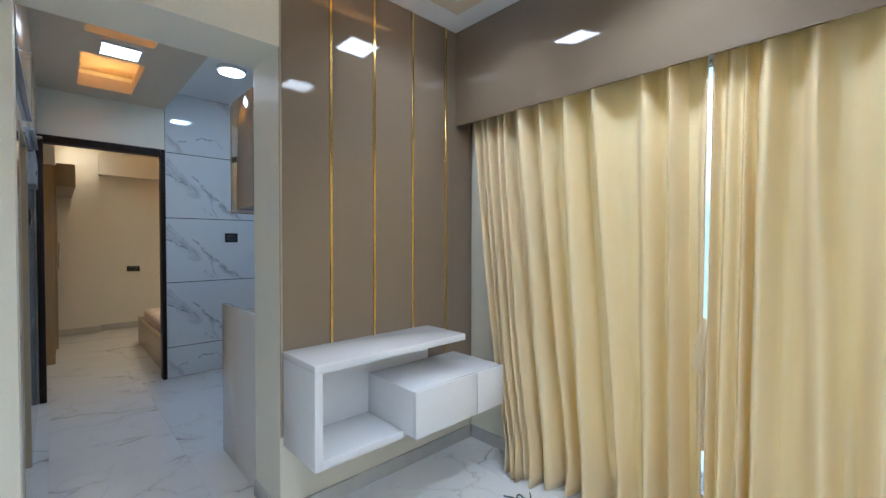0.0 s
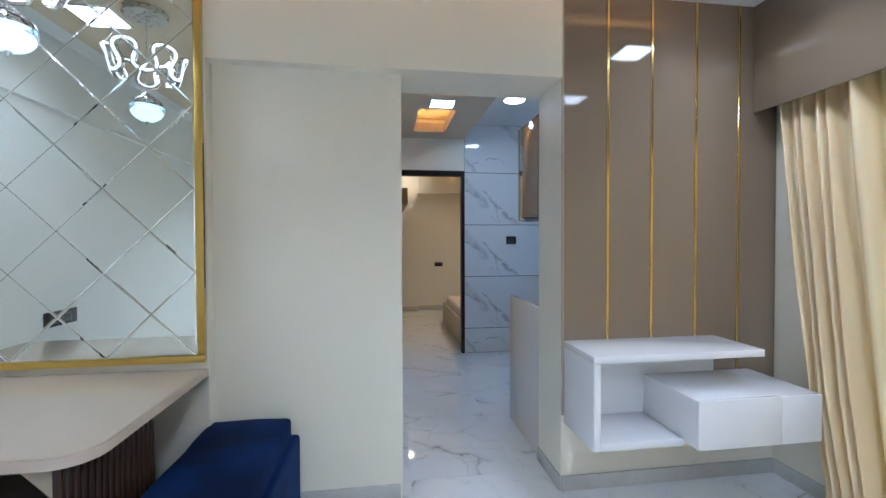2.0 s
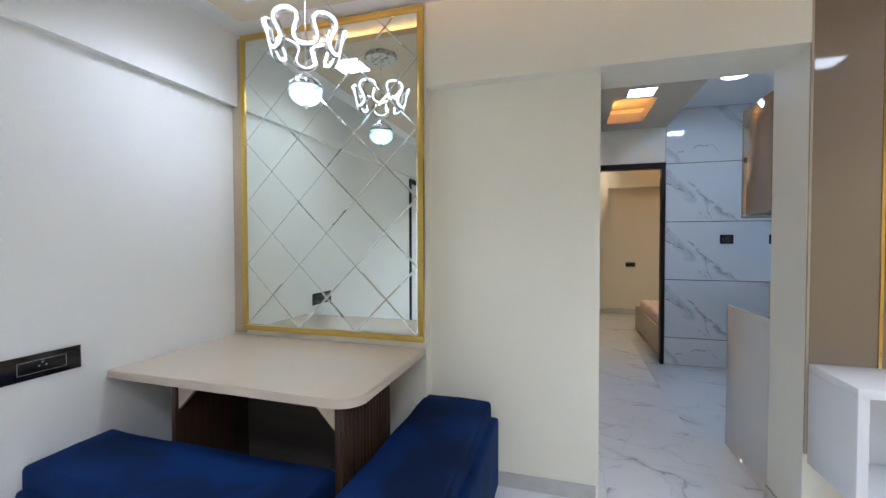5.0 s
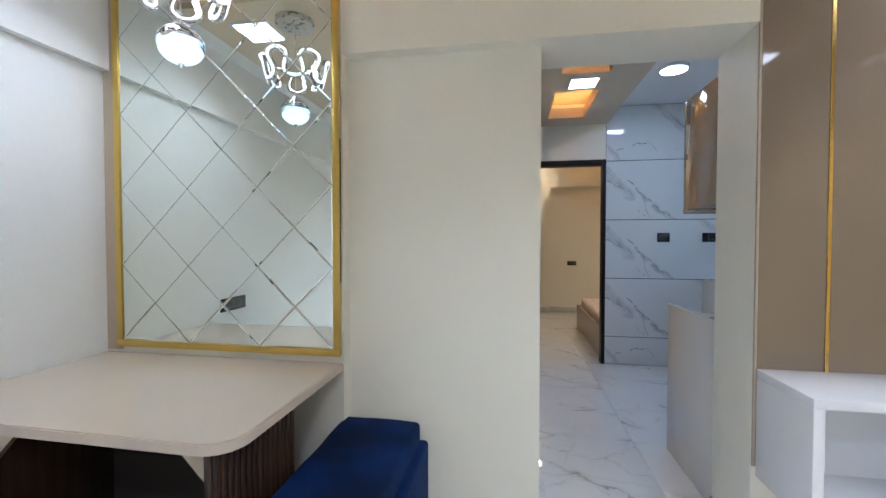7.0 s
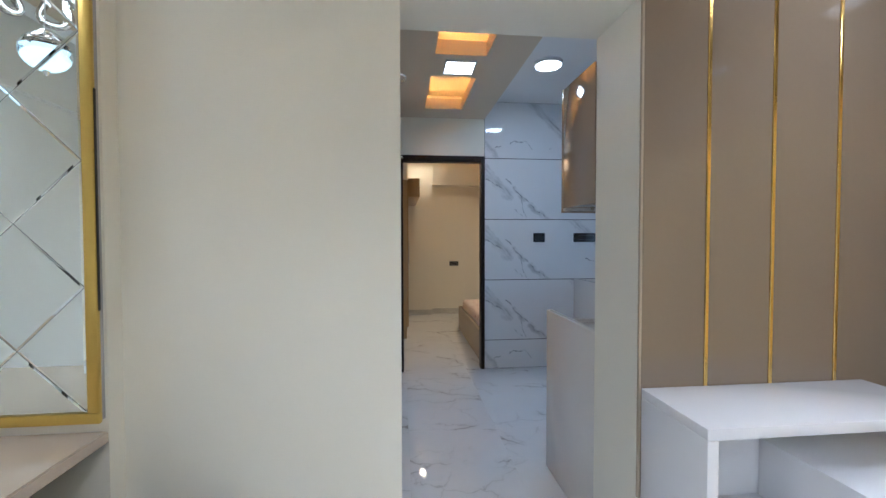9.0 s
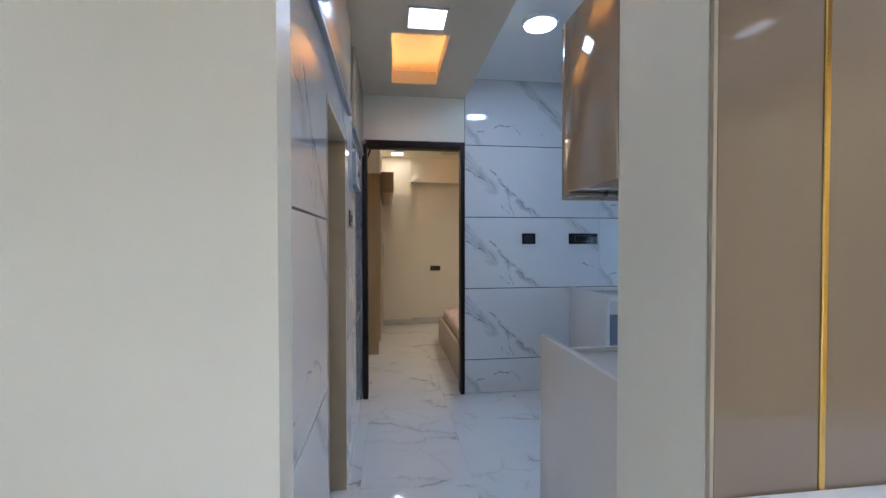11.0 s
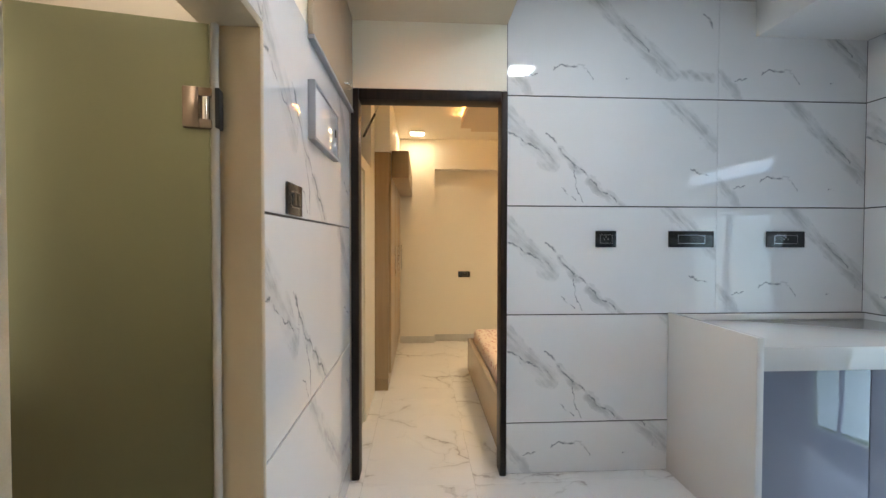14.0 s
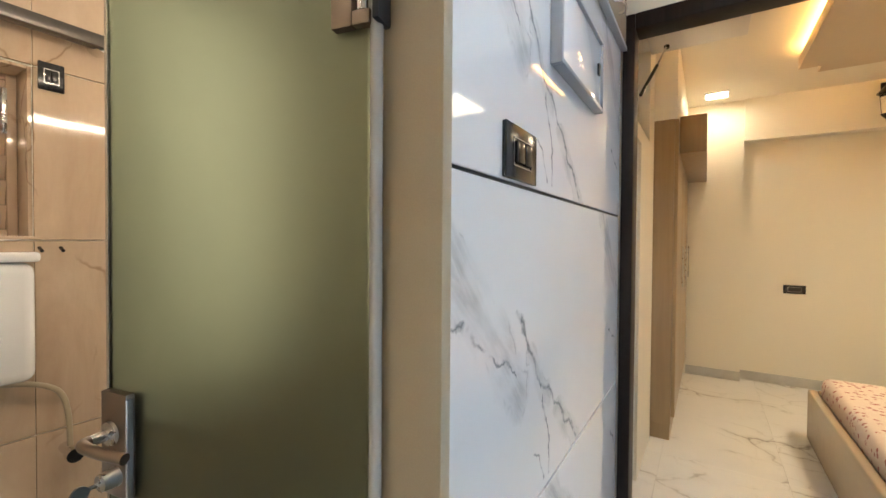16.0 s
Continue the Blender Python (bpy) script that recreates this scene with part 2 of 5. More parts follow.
OAK = wood("tan_laminate_grain", (0.33, 0.225, 0.115), (0.39, 0.275, 0.15), 0.3)
PANEL_DARK = paint("dark_taupe", (0.085, 0.068, 0.056), 0.4, 0.06)
BLACK = paint("black_plastic", (0.012, 0.012, 0.013), 0.18, 0.1, bump=0)
DARK = paint("dark_joint_filler", (0.018, 0.018, 0.02), 0.5, 0.1, bump=0)
GROUT = paint("floor_grout", (0.60, 0.60, 0.59), 0.6, 0.1)
GREY_LINE = paint("silver_trim", (0.6, 0.6, 0.62), 0.25, 0.03, metal=0.8, bump=0)
CABINET = paint("grey_gloss_shutter", (0.22, 0.23, 0.28), 0.05, 0.03, coat=0.6, bump=0.01)
FAR_TILE = [wall_marble("glazed_marble_tile", 0, *BRANCHED), wall_marble("glazed_marble_tile_banded", 0, *BANDED)]
SIDE_TILE = [wall_marble("glazed_marble_tile_side", 1, *BRANCHED), wall_marble("glazed_marble_tile_side_banded", 1, *BANDED)]
WINDOW_TILE = [wall_marble("glazed_marble_tile_window", 1, *BRANCHED, flip=0.624), wall_marble("glazed_marble_tile_window_banded", 1, *BANDED, flip=0.624)]
FLOOR_TILE = floor_marble("polished_marble_floor")
LED = glow("led_diffuser", (0.95, 0.98, 1.0), 9.0)
LED_WARM = glow("warm_led_diffuser", (1.0, 0.86, 0.62), 9.0)
COVE = glow("amber_led_strip", (1.0, 0.55, 0.17), 24.0)
RING_LED = glow("lamp_ring_led", (0.95, 0.98, 1.0), 1.6)

g = Graph("faceted_chrome")
fv = g.n("TexVoronoi", Scale=110.0)
g.t.links.new(g.coords(), fv.inputs["Vector"])
FACETED = g.set(Base_Color=g.mix(fv.outputs["Color"], (0.45, 0.43, 0.40), (0.85, 0.84, 0.82)), Metallic=1.0, Roughness=0.12)
g.bump(fv.outputs["Distance"], 0.8, 0.004)

g = Graph("silver_mirror")
MIRROR = g.set(Base_Color=(0.80, 0.85, 0.80), Metallic=1.0, Roughness=0.0)
g = Graph("clear_glass")
GLASS = g.set(Base_Color=(1, 1, 1), Roughness=0.0, Transmission_Weight=1.0, IOR=1.45)
g = Graph("frosted_glass")
gc = g.coords()
FROST = g.set(Base_Color=g.mix(g.noise(gc, 1.2, 2), (0.20, 0.222, 0.155), (0.222, 0.245, 0.170)), Roughness=0.58, Transmission_Weight=0.95, IOR=1.25, Specular_IOR_Level=0.3)
g.bump(g.noise(gc, 420, 2), 0.2, 0.0005)


def velvet(name):
    g = Graph(name)
    co = g.coords()
    pile = g.noise(co, 3.2, 4, 0.5, 0.5)
    g.set(Base_Color=g.mix(g.ramp(pile, 0.40, 0.62), (0.001, 0.006, 0.030), (0.003, 0.021, 0.100)), Roughness=0.8, Sheen_Weight=0.06, Sheen_Tint=(0.1, 0.3, 0.9), Specular_IOR_Level=0.15)
    g.bump(g.noise(co, 260, 2), 0.25, 0.001)
    return g.m


def satin(name):
    g = Graph(name)
    co = g.coords()
    weave = g.noise(g.scaled(co, (1, 1, 0.15)), 60, 3)
    g.set(Base_Color=g.mix(weave, (0.95, 0.81, 0.49), (0.99, 0.90, 0.63)), Coat_Weight=0.6, Coat_Roughness=0.16, Metallic=0.08, Roughness=0.27, Sheen_Weight=0.25, Specular_IOR_Level=0.9)
    g.bump(g.noise(co, 300, 2), 0.1, 0.0006)
    through_light, both = g.n("BsdfTranslucent"), g.n("MixShader")
    through_light.inputs["Color"].default_value = (1.0, 0.765, 0.33, 1)
    both.inputs[0].default_value = 0.34
    g.t.links.new(g.b.outputs[0], both.inputs[1])
    g.t.links.new(through_light.outputs[0], both.inputs[2])
    g.t.links.new(both.outputs[0], g.t.nodes["Material Output"].inputs[0])
    return g.m


VELVET, SATIN = velvet("navy_velvet"), satin("gold_satin")


# ---- making meshes ----
def slab(bm, lo, hi, bevel=0.0, seg=2):
    """A box from corner lo to corner hi, its edges rounded by bevel."""
    made = bmesh.ops.create_cube(bm, size=1.0)["verts"]
    for v in made:
        v.co = Vector([(a + b) / 2 + c * (b - a) for a, b, c in zip(lo, hi, v.co)])
    if bevel:
        edges = list({e for v in made for e in v.link_edges})
        bmesh.ops.bevel(bm, geom=edges, offset=bevel, segments=seg, affect="EDGES", profile=0.5)
    return bm


def rod(bm, a, b, r, seg=16, r2=None):
    """A round bar from a to b."""
    a, b = Vector(a), Vector(b)
    m = Matrix.Translation((a + b) / 2) @ (b - a).to_track_quat("Z", "Y").to_matrix().to_4x4()
    bmesh.ops.create_cone(bm, cap_ends=True, segments=seg, radius1=r, radius2=r if r2 is None else r2, depth=(b - a).length, matrix=m)
    return bm


def mesh_of(name, bm, material, smooth=False):
    bmesh.ops.recalc_face_normals(bm, faces=bm.faces)
    me = bpy.data.meshes.new(name)
    bm.to_mesh(me)
    bm.free()
    me.materials.append(material)
    if smooth:
        for p in me.polygons:
            p.use_smooth = True
        me.set_sharp_from_angle(angle=radians(40))
    return me


def part(name, bm, material, parent=None, label="", smooth=True):
    """Links a bmesh as one mesh object, under a thing or a part if one is given."""
    ob = new(name, mesh_of(name, bm, material, smooth))
    if parent is not None:
        ob.parent = parent
        ob.matrix_parent_inverse = parent.matrix_world.inverted()
    return tagged(ob, label)


def thing(name, at, label, category, group="", kind=""):
    ob = new(name)
    ob.empty_display_size = 0.05
    ob.matrix_world = Matrix.Translation(at)
    return tagged(ob, label, category, group, kind)


def block(lo, hi, bevel=0.0, seg=2):
    return slab(bmesh.new(), lo, hi, bevel, seg)


def tube(name, points, r, material, parent=None, label="", cyclic=False):
    """A bent round bar through the points."""
    cu = bpy.data.curves.new(name, "CURVE")
    cu.dimensions, cu.bevel_depth, cu.bevel_resolution, cu.use_fill_caps = "3D", r, 3, True
    sp = cu.splines.new("NURBS")
    sp.points.add(len(points) - 1)
    for p, q in zip(sp.points, points):
        p.co = (*q, 1)
    sp.use_endpoint_u, sp.use_cyclic_u, sp.order_u, sp.resolution_u = not cyclic, cyclic, 3, 8
    tmp = bpy.data.objects.new(name, cu)
    me = bpy.data.meshes.new_from_object(tmp)
    bpy.data.objects.remove(tmp)
    me.materials.clear()
    me.materials.append(material)
    for p in me.polygons:
        p.use_smooth = True
    me.set_sharp_from_angle(angle=radians(50))
    ob = new(name, me)
    if parent is not None:
        ob.parent = parent
        ob.matrix_parent_inverse = parent.matrix_world.inverted()
    return tagged(ob, label)


def structure(name, label, category, material, *boxes):
    bm = bmesh.new()
    for lo, hi in boxes:
        slab(bm, lo, hi)
    return tagged(part(name, bm, material, smooth=False), label, category, kind="structure")


# ---- the setting ----
YW, YB, YR = 1.937, 2.262, 2.005      # partition: front of beam and panel, back, recessed wall
XL, XC, YF = -2.17, -0.04, 4.63       # living wall, corridor wall, far wall of the kitchen
XK, XR, YS = 2.905, 2.06, -2.30       # kitchen window wall, living window wall, wall behind

floor = structure("floor", "screed bed under polished marble floor tiles", "floor", GROUT, ((-2.5, -2.6, -0.15), (3.2, 7.9, -0.006)))
structure("wall_living_left", "white painted living room wall with a door opening", "wall", WHITE_COOL_LIT,
          ((XL - 0.15, -1.12, -0.006), (XL, YB, 2.75)), ((XL - 0.15, YS, -0.006), (XL, -2.05, 2.75)), ((XL - 0.15, -2.05, 2.12), (XL, -1.12, 2.75)))
structure("wall_living_back", "white painted wall behind the dining corner", "wall", WHITE,
          ((XL - 0.15, YS - 0.15, -0.006), (XR + 0.2, YS, 2.75)))
structure("beam_left", "white painted beam along the living wall", "beam", WHITE_COOL_LIT, ((XL, YS, 2.14), (-2.13, 1.933, 2.58)))
structure("wall_partition", "white painted partition wall with beam over the passage", "wall", WHITE,
          ((XL, 1.933, -0.006), (-0.904, YB, 2.75)), ((-0.904, YR, -0.006), (-0.018, 2.112, 2.14)), ((-0.904, 2.112, -0.006), (-0.16, YB, 2.14)), ((-0.904, YW, 2.14), (0.80, YB, 2.75)),
          ((0.80, YW + 0.012, -0.006), (XR, YB, 2.75)), ((XR, YW + 0.012, -0.006), (XK, YB, 2.75)))
structure("wall_window_side", "white painted wall with a wide window behind curtains", "wall", WHITE,
          ((XR, YS, -0.006), (XR + 0.2, -1.2, 2.75)), ((XR, -1.2, 2.1), (XR + 0.2, 1.45, 2.75)), ((XR, 1.45, -0.006), (XR + 0.2, YW + 0.012, 2.75)), ((XR, -1.2, -0.006), (XR + 0.2, 1.45, 0.12)))
structure("ceiling_living", "white living room ceiling with a dropped beige panel", "ceiling", CEIL, ((XL - 0.15, YS - 0.15, 2.58), (XR + 0.2, YW, 2.76)))
structure("ceiling_panel", "dropped beige ceiling panel", "ceiling", BEIGE_CEIL, ((-1.90, YS + 0.25, 2.515), (1.68, 1.705, 2.548)), ((-1.84, YS + 0.31, 2.548), (1.62, 1.645, 2.58)))
# corridor, kitchen and far wall
structure("wall_far", "white painted lintel wall over the bedroom door", "wall", WHITE,
          ((-0.034, YF, 2.118), (0.812, YF + 0.13, 2.75)), ((-2.4, YF, -0.006), (-0.034, YF + 0.13, 2.75)))
structure("wall_far_core", "dark bed behind the glazed wall tiles", "wall", DARK, ((0.812, YF + 0.006, -0.006), (XK + 0.15, YF + 0.13, 2.75)))
structure("wall_kitchen_side", "dark bed behind the glazed tiles of the window wall", "wall", DARK,
          ((XK + 0.006, YB, -0.006), (XK + 0.15, 2.95, 2.75)), ((XK + 0.006, 2.95, -0.006), (XK + 0.15, 4.005, 0.10)),
          ((XK + 0.006, 2.95, 1.98), (XK + 0.15, 4.005, 2.75)), ((XK + 0.006, 4.005, -0.006), (XK + 0.15, YF + 0.006, 2.75)))
structure("wall_corridor", "dark bed behind the glazed tiles of the corridor wall", "wall", DARK,
          ((-0.155, 2.1125, -0.006), (XC - 0.006, 2.757, 2.03)), ((-0.155, 3.403, -0.006), (XC - 0.006, YF, 2.03)), ((-0.155, 2.757, 1.826), (XC - 0.006, 3.403, 2.03)))
structure("wall_corridor_top", "white painted strip of wall above the corridor tiles", "wall", WHITE, ((-0.155, YB, 2.03), (XC - 0.004, YF, 2.75)))
structure("ceiling_kitchen", "white kitchen ceiling", "ceiling", CEIL, ((0.80, YB, 2.66), (XK + 0.15, YF + 0.13, 2.80)))
structure("beam_kitchen", "white beam along the kitchen window wall", "beam", CEIL, ((2.235, YB, 2.46), (XK + 0.15, YF + 0.004, 2.70)))
A, B = (2.48, 3.24), (3.60, 4.35)
structure("ceiling_corridor", "beige dropped corridor ceiling with two lit recesses", "ceiling", BEIGE_CEIL,
          ((-0.155, YB, 2.485), (0.205, YF, 2.58)), ((0.54, YB, 2.485), (0.812, YF, 2.58)),
          ((0.205, YB, 2.485), (0.54, A[0], 2.58)), ((0.205, A[1], 2.485), (0.54, B[0], 2.58)), ((0.205, B[1], 2.485), (0.54, YF, 2.58)),
          ((-0.155, YB, 2.70), (0.812, YF, 2.78)), ((-0.155, YB, 2.58), (0.10, YF, 2.70)), ((0.70, YB, 2.58), (0.812, YF, 2.70)))
# bathroom
structure("wall_bath", "bathroom walls", "wall", CREAM, ((-1.68, 2.05, -0.006), (-1.51, 2.95, 2.4)), ((-1.68, 3.333, -0.006), (-1.51, 4.55, 2.4)), ((-1.68, 2.95, -0.006), (-1.51, 3.333, 1.27)), ((-1.68, 2.95, 1.80), (-1.51, 3.333, 2.4)), ((-1.51, 4.40, -0.006), (-0.155, 4.55, 2.4)), ((-1.51, YB, -0.006), (-0.155, 2.3, 2.4)))
structure("ceiling_bath", "bathroom ceiling", "ceiling", CEIL, ((-1.68, YB, 2.3), (-0.155, 4.55, 2.42)))
# bedroom
structure("wall_bedroom_column", "cream painted wall column beside the wardrobe", "wall", CREAM, ((-1.2, 7.62, -0.006), (0.52, 7.80, 2.7)))
structure("wall_bedroom_far", "cream painted bedroom wall", "wall", CREAM, ((0.52, 7.72, -0.006), (3.1, 7.80, 2.7)))
structure("beam_bedroom", "cream painted beam on the bedroom wall", "beam", CREAM, ((0.52, 7.60, 2.21), (2.95, 7.72, 2.7)))
structure("wall_bedroom_left", "cream painted bedroom wall", "wall", CREAM, ((-1.35, YF + 0.13, -0.006), (-1.2, 7.8, 2.7)))
structure("wall_bedroom_right", "cream painted bedroom wall", "wall", CREAM, ((2.95, YF + 0.15, -0.006), (3.1, 7.72, 2.7)))
structure("wall_bedroom_near", "cream painted bedroom wall round the door", "wall", CREAM,
          ((0.813, YF + 0.13, -0.006), (3.1, YF + 0.15, 2.7)), ((-1.2, YF + 0.13, -0.006), (-0.034, YF + 0.15, 2.7)), ((-0.034, YF + 0.13, 2.118), (0.813, YF + 0.15, 2.7)))
structure("wall_bedroom_inner", "cream painted bedroom wall with a recessed door and a loft", "wall", CREAM,
          ((-0.20, YF + 0.15, -0.006), (-0.085, 5.95, 1.88)), ((-0.085, YF + 0.15, -0.006), (-0.055, 4.84, 1.88)), ((-0.085, 5.34, -0.006), (-0.055, 5.95, 1.88)), ((-0.085, 4.84, 1.80), (-0.055, 5.34, 1.88)),
          ((-0.20, YF + 0.15, 2.42), (-0.055, 5.95, 2.59)), ((-0.20, 5.70, 1.88), (-0.055, 5.95, 2.42)))
structure("ceiling_bedroom", "cream bedroom ceiling", "ceiling", CREAM, ((-1.35, YF + 0.13, 2.59), (3.1, 7.8, 2.75)))


# ---- small kinds of things ----
def plate(at, w, h, facing, label, insert=True, rockers=0):
    """A black wall plate, w wide and h high, centred at at on a wall that faces x or -y."""
    x, y, z = at
    t = thing("switch_plate" if rockers else "wall_socket", at, label, "switch" if rockers else "socket")

    def bx(u0, w0, u1, w1, d0, d1, bev):
        if facing == "-y":
            return block((x + u0, y - d1, z + w0), (x + u1, y - d0, z + w1), bev)
        return block((x + d0, y + u0, z + w0), (x + d1, y + u1, z + w1), bev)

    part("backplate", bx(-w / 2, -h / 2, w / 2, h / 2, 0.0, 0.009, 0.002), BLACK, t)
    k, b = 0.30 * w if w > 0.15 else 0.30 * w, h * 0.24
    for u0, w0, u1, w1 in ((-k, b, k, b + 0.002), (-k, -b - 0.002, k, -b), (-k, -b, -k + 0.002, b), (k - 0.002, -b, k, b)):
        part("trim_line", bx(u0, w0, u1, w1, 0.009, 0.0105, 0), GREY_LINE, t, "silver trim line", False)
    if rockers:
        for i in range(rockers):
            u = -k + 0.004 + (2 * k - 0.008) * i / rockers
            part("rocker", bx(u, -b + 0.004, u + (2 * k - 0.008) / rockers - 0.002, b - 0.004, 0.009, 0.015, 0.002), BLACK, t)
    elif insert:
        for du, dw in ((-0.012, 0), (0.012, 0), (0.0, 0.012)):
            part("pin_hole", bx(du - 0.003, dw - 0.003, du + 0.003, dw + 0.003, 0.009, 0.0098, 0), GREY_LINE, t, "", False)
    return t


def square_lamp(x, y, z, size, diffuser, label):
    t = thing("ceiling_light", (x, y, z), label, "ceiling light", "square recessed ceiling lights")
    h = size / 2
    bm = bmesh.new()
    for lo, hi in (((-h - 0.01, -h - 0.01), (h + 0.01, -h)), ((-h - 0.01, h), (h + 0.01, h + 0.01)), ((-h - 0.01, -h), (-h, h)), ((h, -h), (h + 0.01, h))):
        slab(bm, (x + lo[0], y + lo[1], z - 0.012), (x + hi[0], y + hi[1], z))
    part("frame", bm, WHITE_GLOSS, t, smooth=False)
    part("diffuser", block((x - h, y - h, z - 0.009), (x + h, y + h, z - 0.001)), diffuser, t, "glowing white diffuser", False)


def skirting(name, lo, hi):
    tagged(part(name, block(lo, hi, 0.003), SKIRT), "grey-veined marble skirting along the wall", "skirting", kind="structure")


FRAME_GREY = paint("grey_plastic", (0.30, 0.31, 0.33), 0.35, 0.05, bump=0)
FRAME_PALE = paint("pale_grey_laminate", (0.62, 0.60, 0.57), 0.3, 0.03, bump=0.02)
SEAL = paint("plastic_seal", (0.42, 0.41, 0.38), 0.25, 0.05, bump=0)
SKIRT = paint("marble_skirting", (0.55, 0.54, 0.51), 0.12, 0.18, coat=0.2, scale=30)

# ---- living room ----
# gold-framed mirror of bevelled diamond panes
mirror = thing("wall_mirror", (-1.51, 1.93, 0.76), "large gold-framed mirror in diamond panes above the dining table", "mirror")
MX0, MX1, MZ0, MZ1 = -2.086, -0.906, 0.765, 2.556
part("backing", block((XL + 0.001, 1.922, 0.741), (MX0, 1.9325, MZ1 - 0.004)), BEIGE_MATT, mirror, "taupe filler strip", False)
part("backing", block((MX0 + 0.012, 1.906, MZ0 + 0.004), (MX1 - 0.006, 1.932, MZ1 - 0.004)), GREY_LINE, mirror, smooth=False)
for name, lo, hi in (("frame_bottom", (MX0, 1.896, MZ0), (MX1, 1.912, MZ0 + 0.032)), ("frame_top", (MX0, 1.896, MZ1 - 0.032), (MX1, 1.912, MZ1)),
                     ("frame_side", (MX0, 1.896, MZ0 + 0.032), (MX0 + 0.032, 1.912, MZ1 - 0.032)), ("frame_side", (MX1 - 0.032, 1.896, MZ0 + 0.032), (MX1, 1.912, MZ1 - 0.032))):
    part(name, block(lo, hi, 0.003), GOLD_PAINT, mirror, "gold painted frame rail")
part("led_edge", block((MX1 + 0.0005, 1.902, 1.10), (MX1 + 0.002, 1.911, 1.75)), BLACK, mirror, "dark loose edge strip", False)
ix0, ix1, iz0, iz1 = MX0 + 0.034, MX1 - 0.034, MZ0 + 0.034, MZ1 - 0.034
PX = (ix1 - ix0) / 3


def clipped(poly):
    for axis, sign, lim in ((0, 1, ix0), (0, -1, -ix1), (1, 1, iz0), (1, -1, -iz1)):
        out = []
        for i, p in enumerate(poly):
            q = poly[i - 1]
            dp, dq = sign * p[axis] - lim, sign * q[axis] - lim
            if (dp >= 0) != (dq >= 0):
                f = dq / (dq - dp)
                out.append((q[0] + f * (p[0] - q[0]), q[1] + f * (p[1] - q[1])))
            if dp >= 0:
                out.append(p)
        poly = out
        if len(poly) < 3:
            return []
    return poly


for j in range(-1, 12):
    for i in range(-1, 8):
        if (i + j) % 2:
            cx, cz = ix1 - i * PX / 2, iz0 + j * PX / 2
            poly = clipped([(cx - PX / 2, cz), (cx, cz - PX / 2), (cx + PX / 2, cz), (cx, cz + PX / 2)])
            if not poly:
                continue
            mx, mz = sum(p[0] for p in poly) / len(poly), sum(p[1] for p in poly) / len(poly)
            size = max(math.hypot(p[0] - mx, p[1] - mz) for p in poly)
            if size < 0.02:
                continue
            def shrunk(d):
                out = []
                for a in range(len(poly)):
                    p, q, r = Vector(poly[a - 1]), Vector(poly[a]), Vector(poly[(a + 1) % len(poly)])
                    n1, n2 = (q - p).normalized(), (r - q).normalized()
                    n1, n2 = Vector((-n1.y, n1.x)), Vector((-n2.y, n2.x))
                    if n1.dot(Vector((mx, mz)) - q) < 0:
                        n1, n2 = -n1, -n2
                    out.append(q + (n1 + n2) * d / (1 + n1.dot(n2)))
                return out

            poly = [p for a, p in enumerate(poly) if math.hypot(p[0] - poly[a - 1][0], p[1] - poly[a - 1][1]) > 1e-4]
            bm = bmesh.new()
            inner = [bm.verts.new((p.x, 1.9005, p.y)) for p in shrunk(0.0065)]
            outer = [bm.verts.new((p.x, 1.9018, p.y)) for p in shrunk(0.0011)]
            back = [bm.verts.new((v.co.x, 1.9058, v.co.z)) for v in outer]
            bm.faces.new(inner), bm.faces.new(back)
            for a in range(len(poly)):
                b = (a + 1) % len(poly)
                bm.faces.new((inner[a], inner[b], outer[b], outer[a]))
                bm.faces.new((outer[a], outer[b], back[b], back[a]))
            part("pane", bm, MIRROR, mirror, smooth=False)

# dining table
table = thing("dining_table", (-1.54, 1.54, 0), "wall-fixed dining table with beige stone top and slatted walnut pedestals", "dining table")
bm = bmesh.new()
outline = [(XL + 0.002, 1.931), (XL + 0.002, 1.165)]
for i in range(9):
    a = radians(-90 + 90 * i / 8)
    outline.append((-0.905 - 0.10 + 0.10 * math.cos(a), 1.15 + 0.10 + 0.10 * math.sin(a)))
outline.append((-0.905, 1.931))
face = bm.faces.new([bm.verts.new((x, y, 0.695)) for x, y in outline])
top = bmesh.ops.extrude_face_region(bm, geom=[face])
bmesh.ops.translate(bm, verts=[v for v in top["geom"] if isinstance(v, bmesh.types.BMVert)], vec=(0, 0, 0.034))
bmesh.ops.bevel(bm, geom=[e for e in bm.edges if abs(e.verts[0].co.z - e.verts[1].co.z) < 1e-4 and e.verts[0].co.z > 0.70], offset=0.004, segments=2, affect="EDGES")
part("tabletop", bm, TABLE_TOP, table, "glossy beige stone top with a rounded corner")
for x in (-0.977, -1.78):
    ped = part("pedestal", block((x - 0.036, 1.185, 0), (x - 0.012, 1.625, 0.695), 0.003), WALNUT, table, "dark walnut pedestal faced with slats")
    n = 15 if x > -1.5 else 0
    for i in range(n):
        y = 1.185 + 0.44 * (i + 0.5) / n
        part("slat", block((x - 0.012, y - 0.010, 0), (x, y + 0.010, 0.693), 0.003, 1), WALNUT, ped)
# dark grey-brown sheet filling the space between the pedestals
part("under_top_panel", block((-1.791, 1.605, 0.10), (-1.014, 1.624, 0.694), 0.002), PANEL_DARK, table, "dark grey-brown panel under the top")
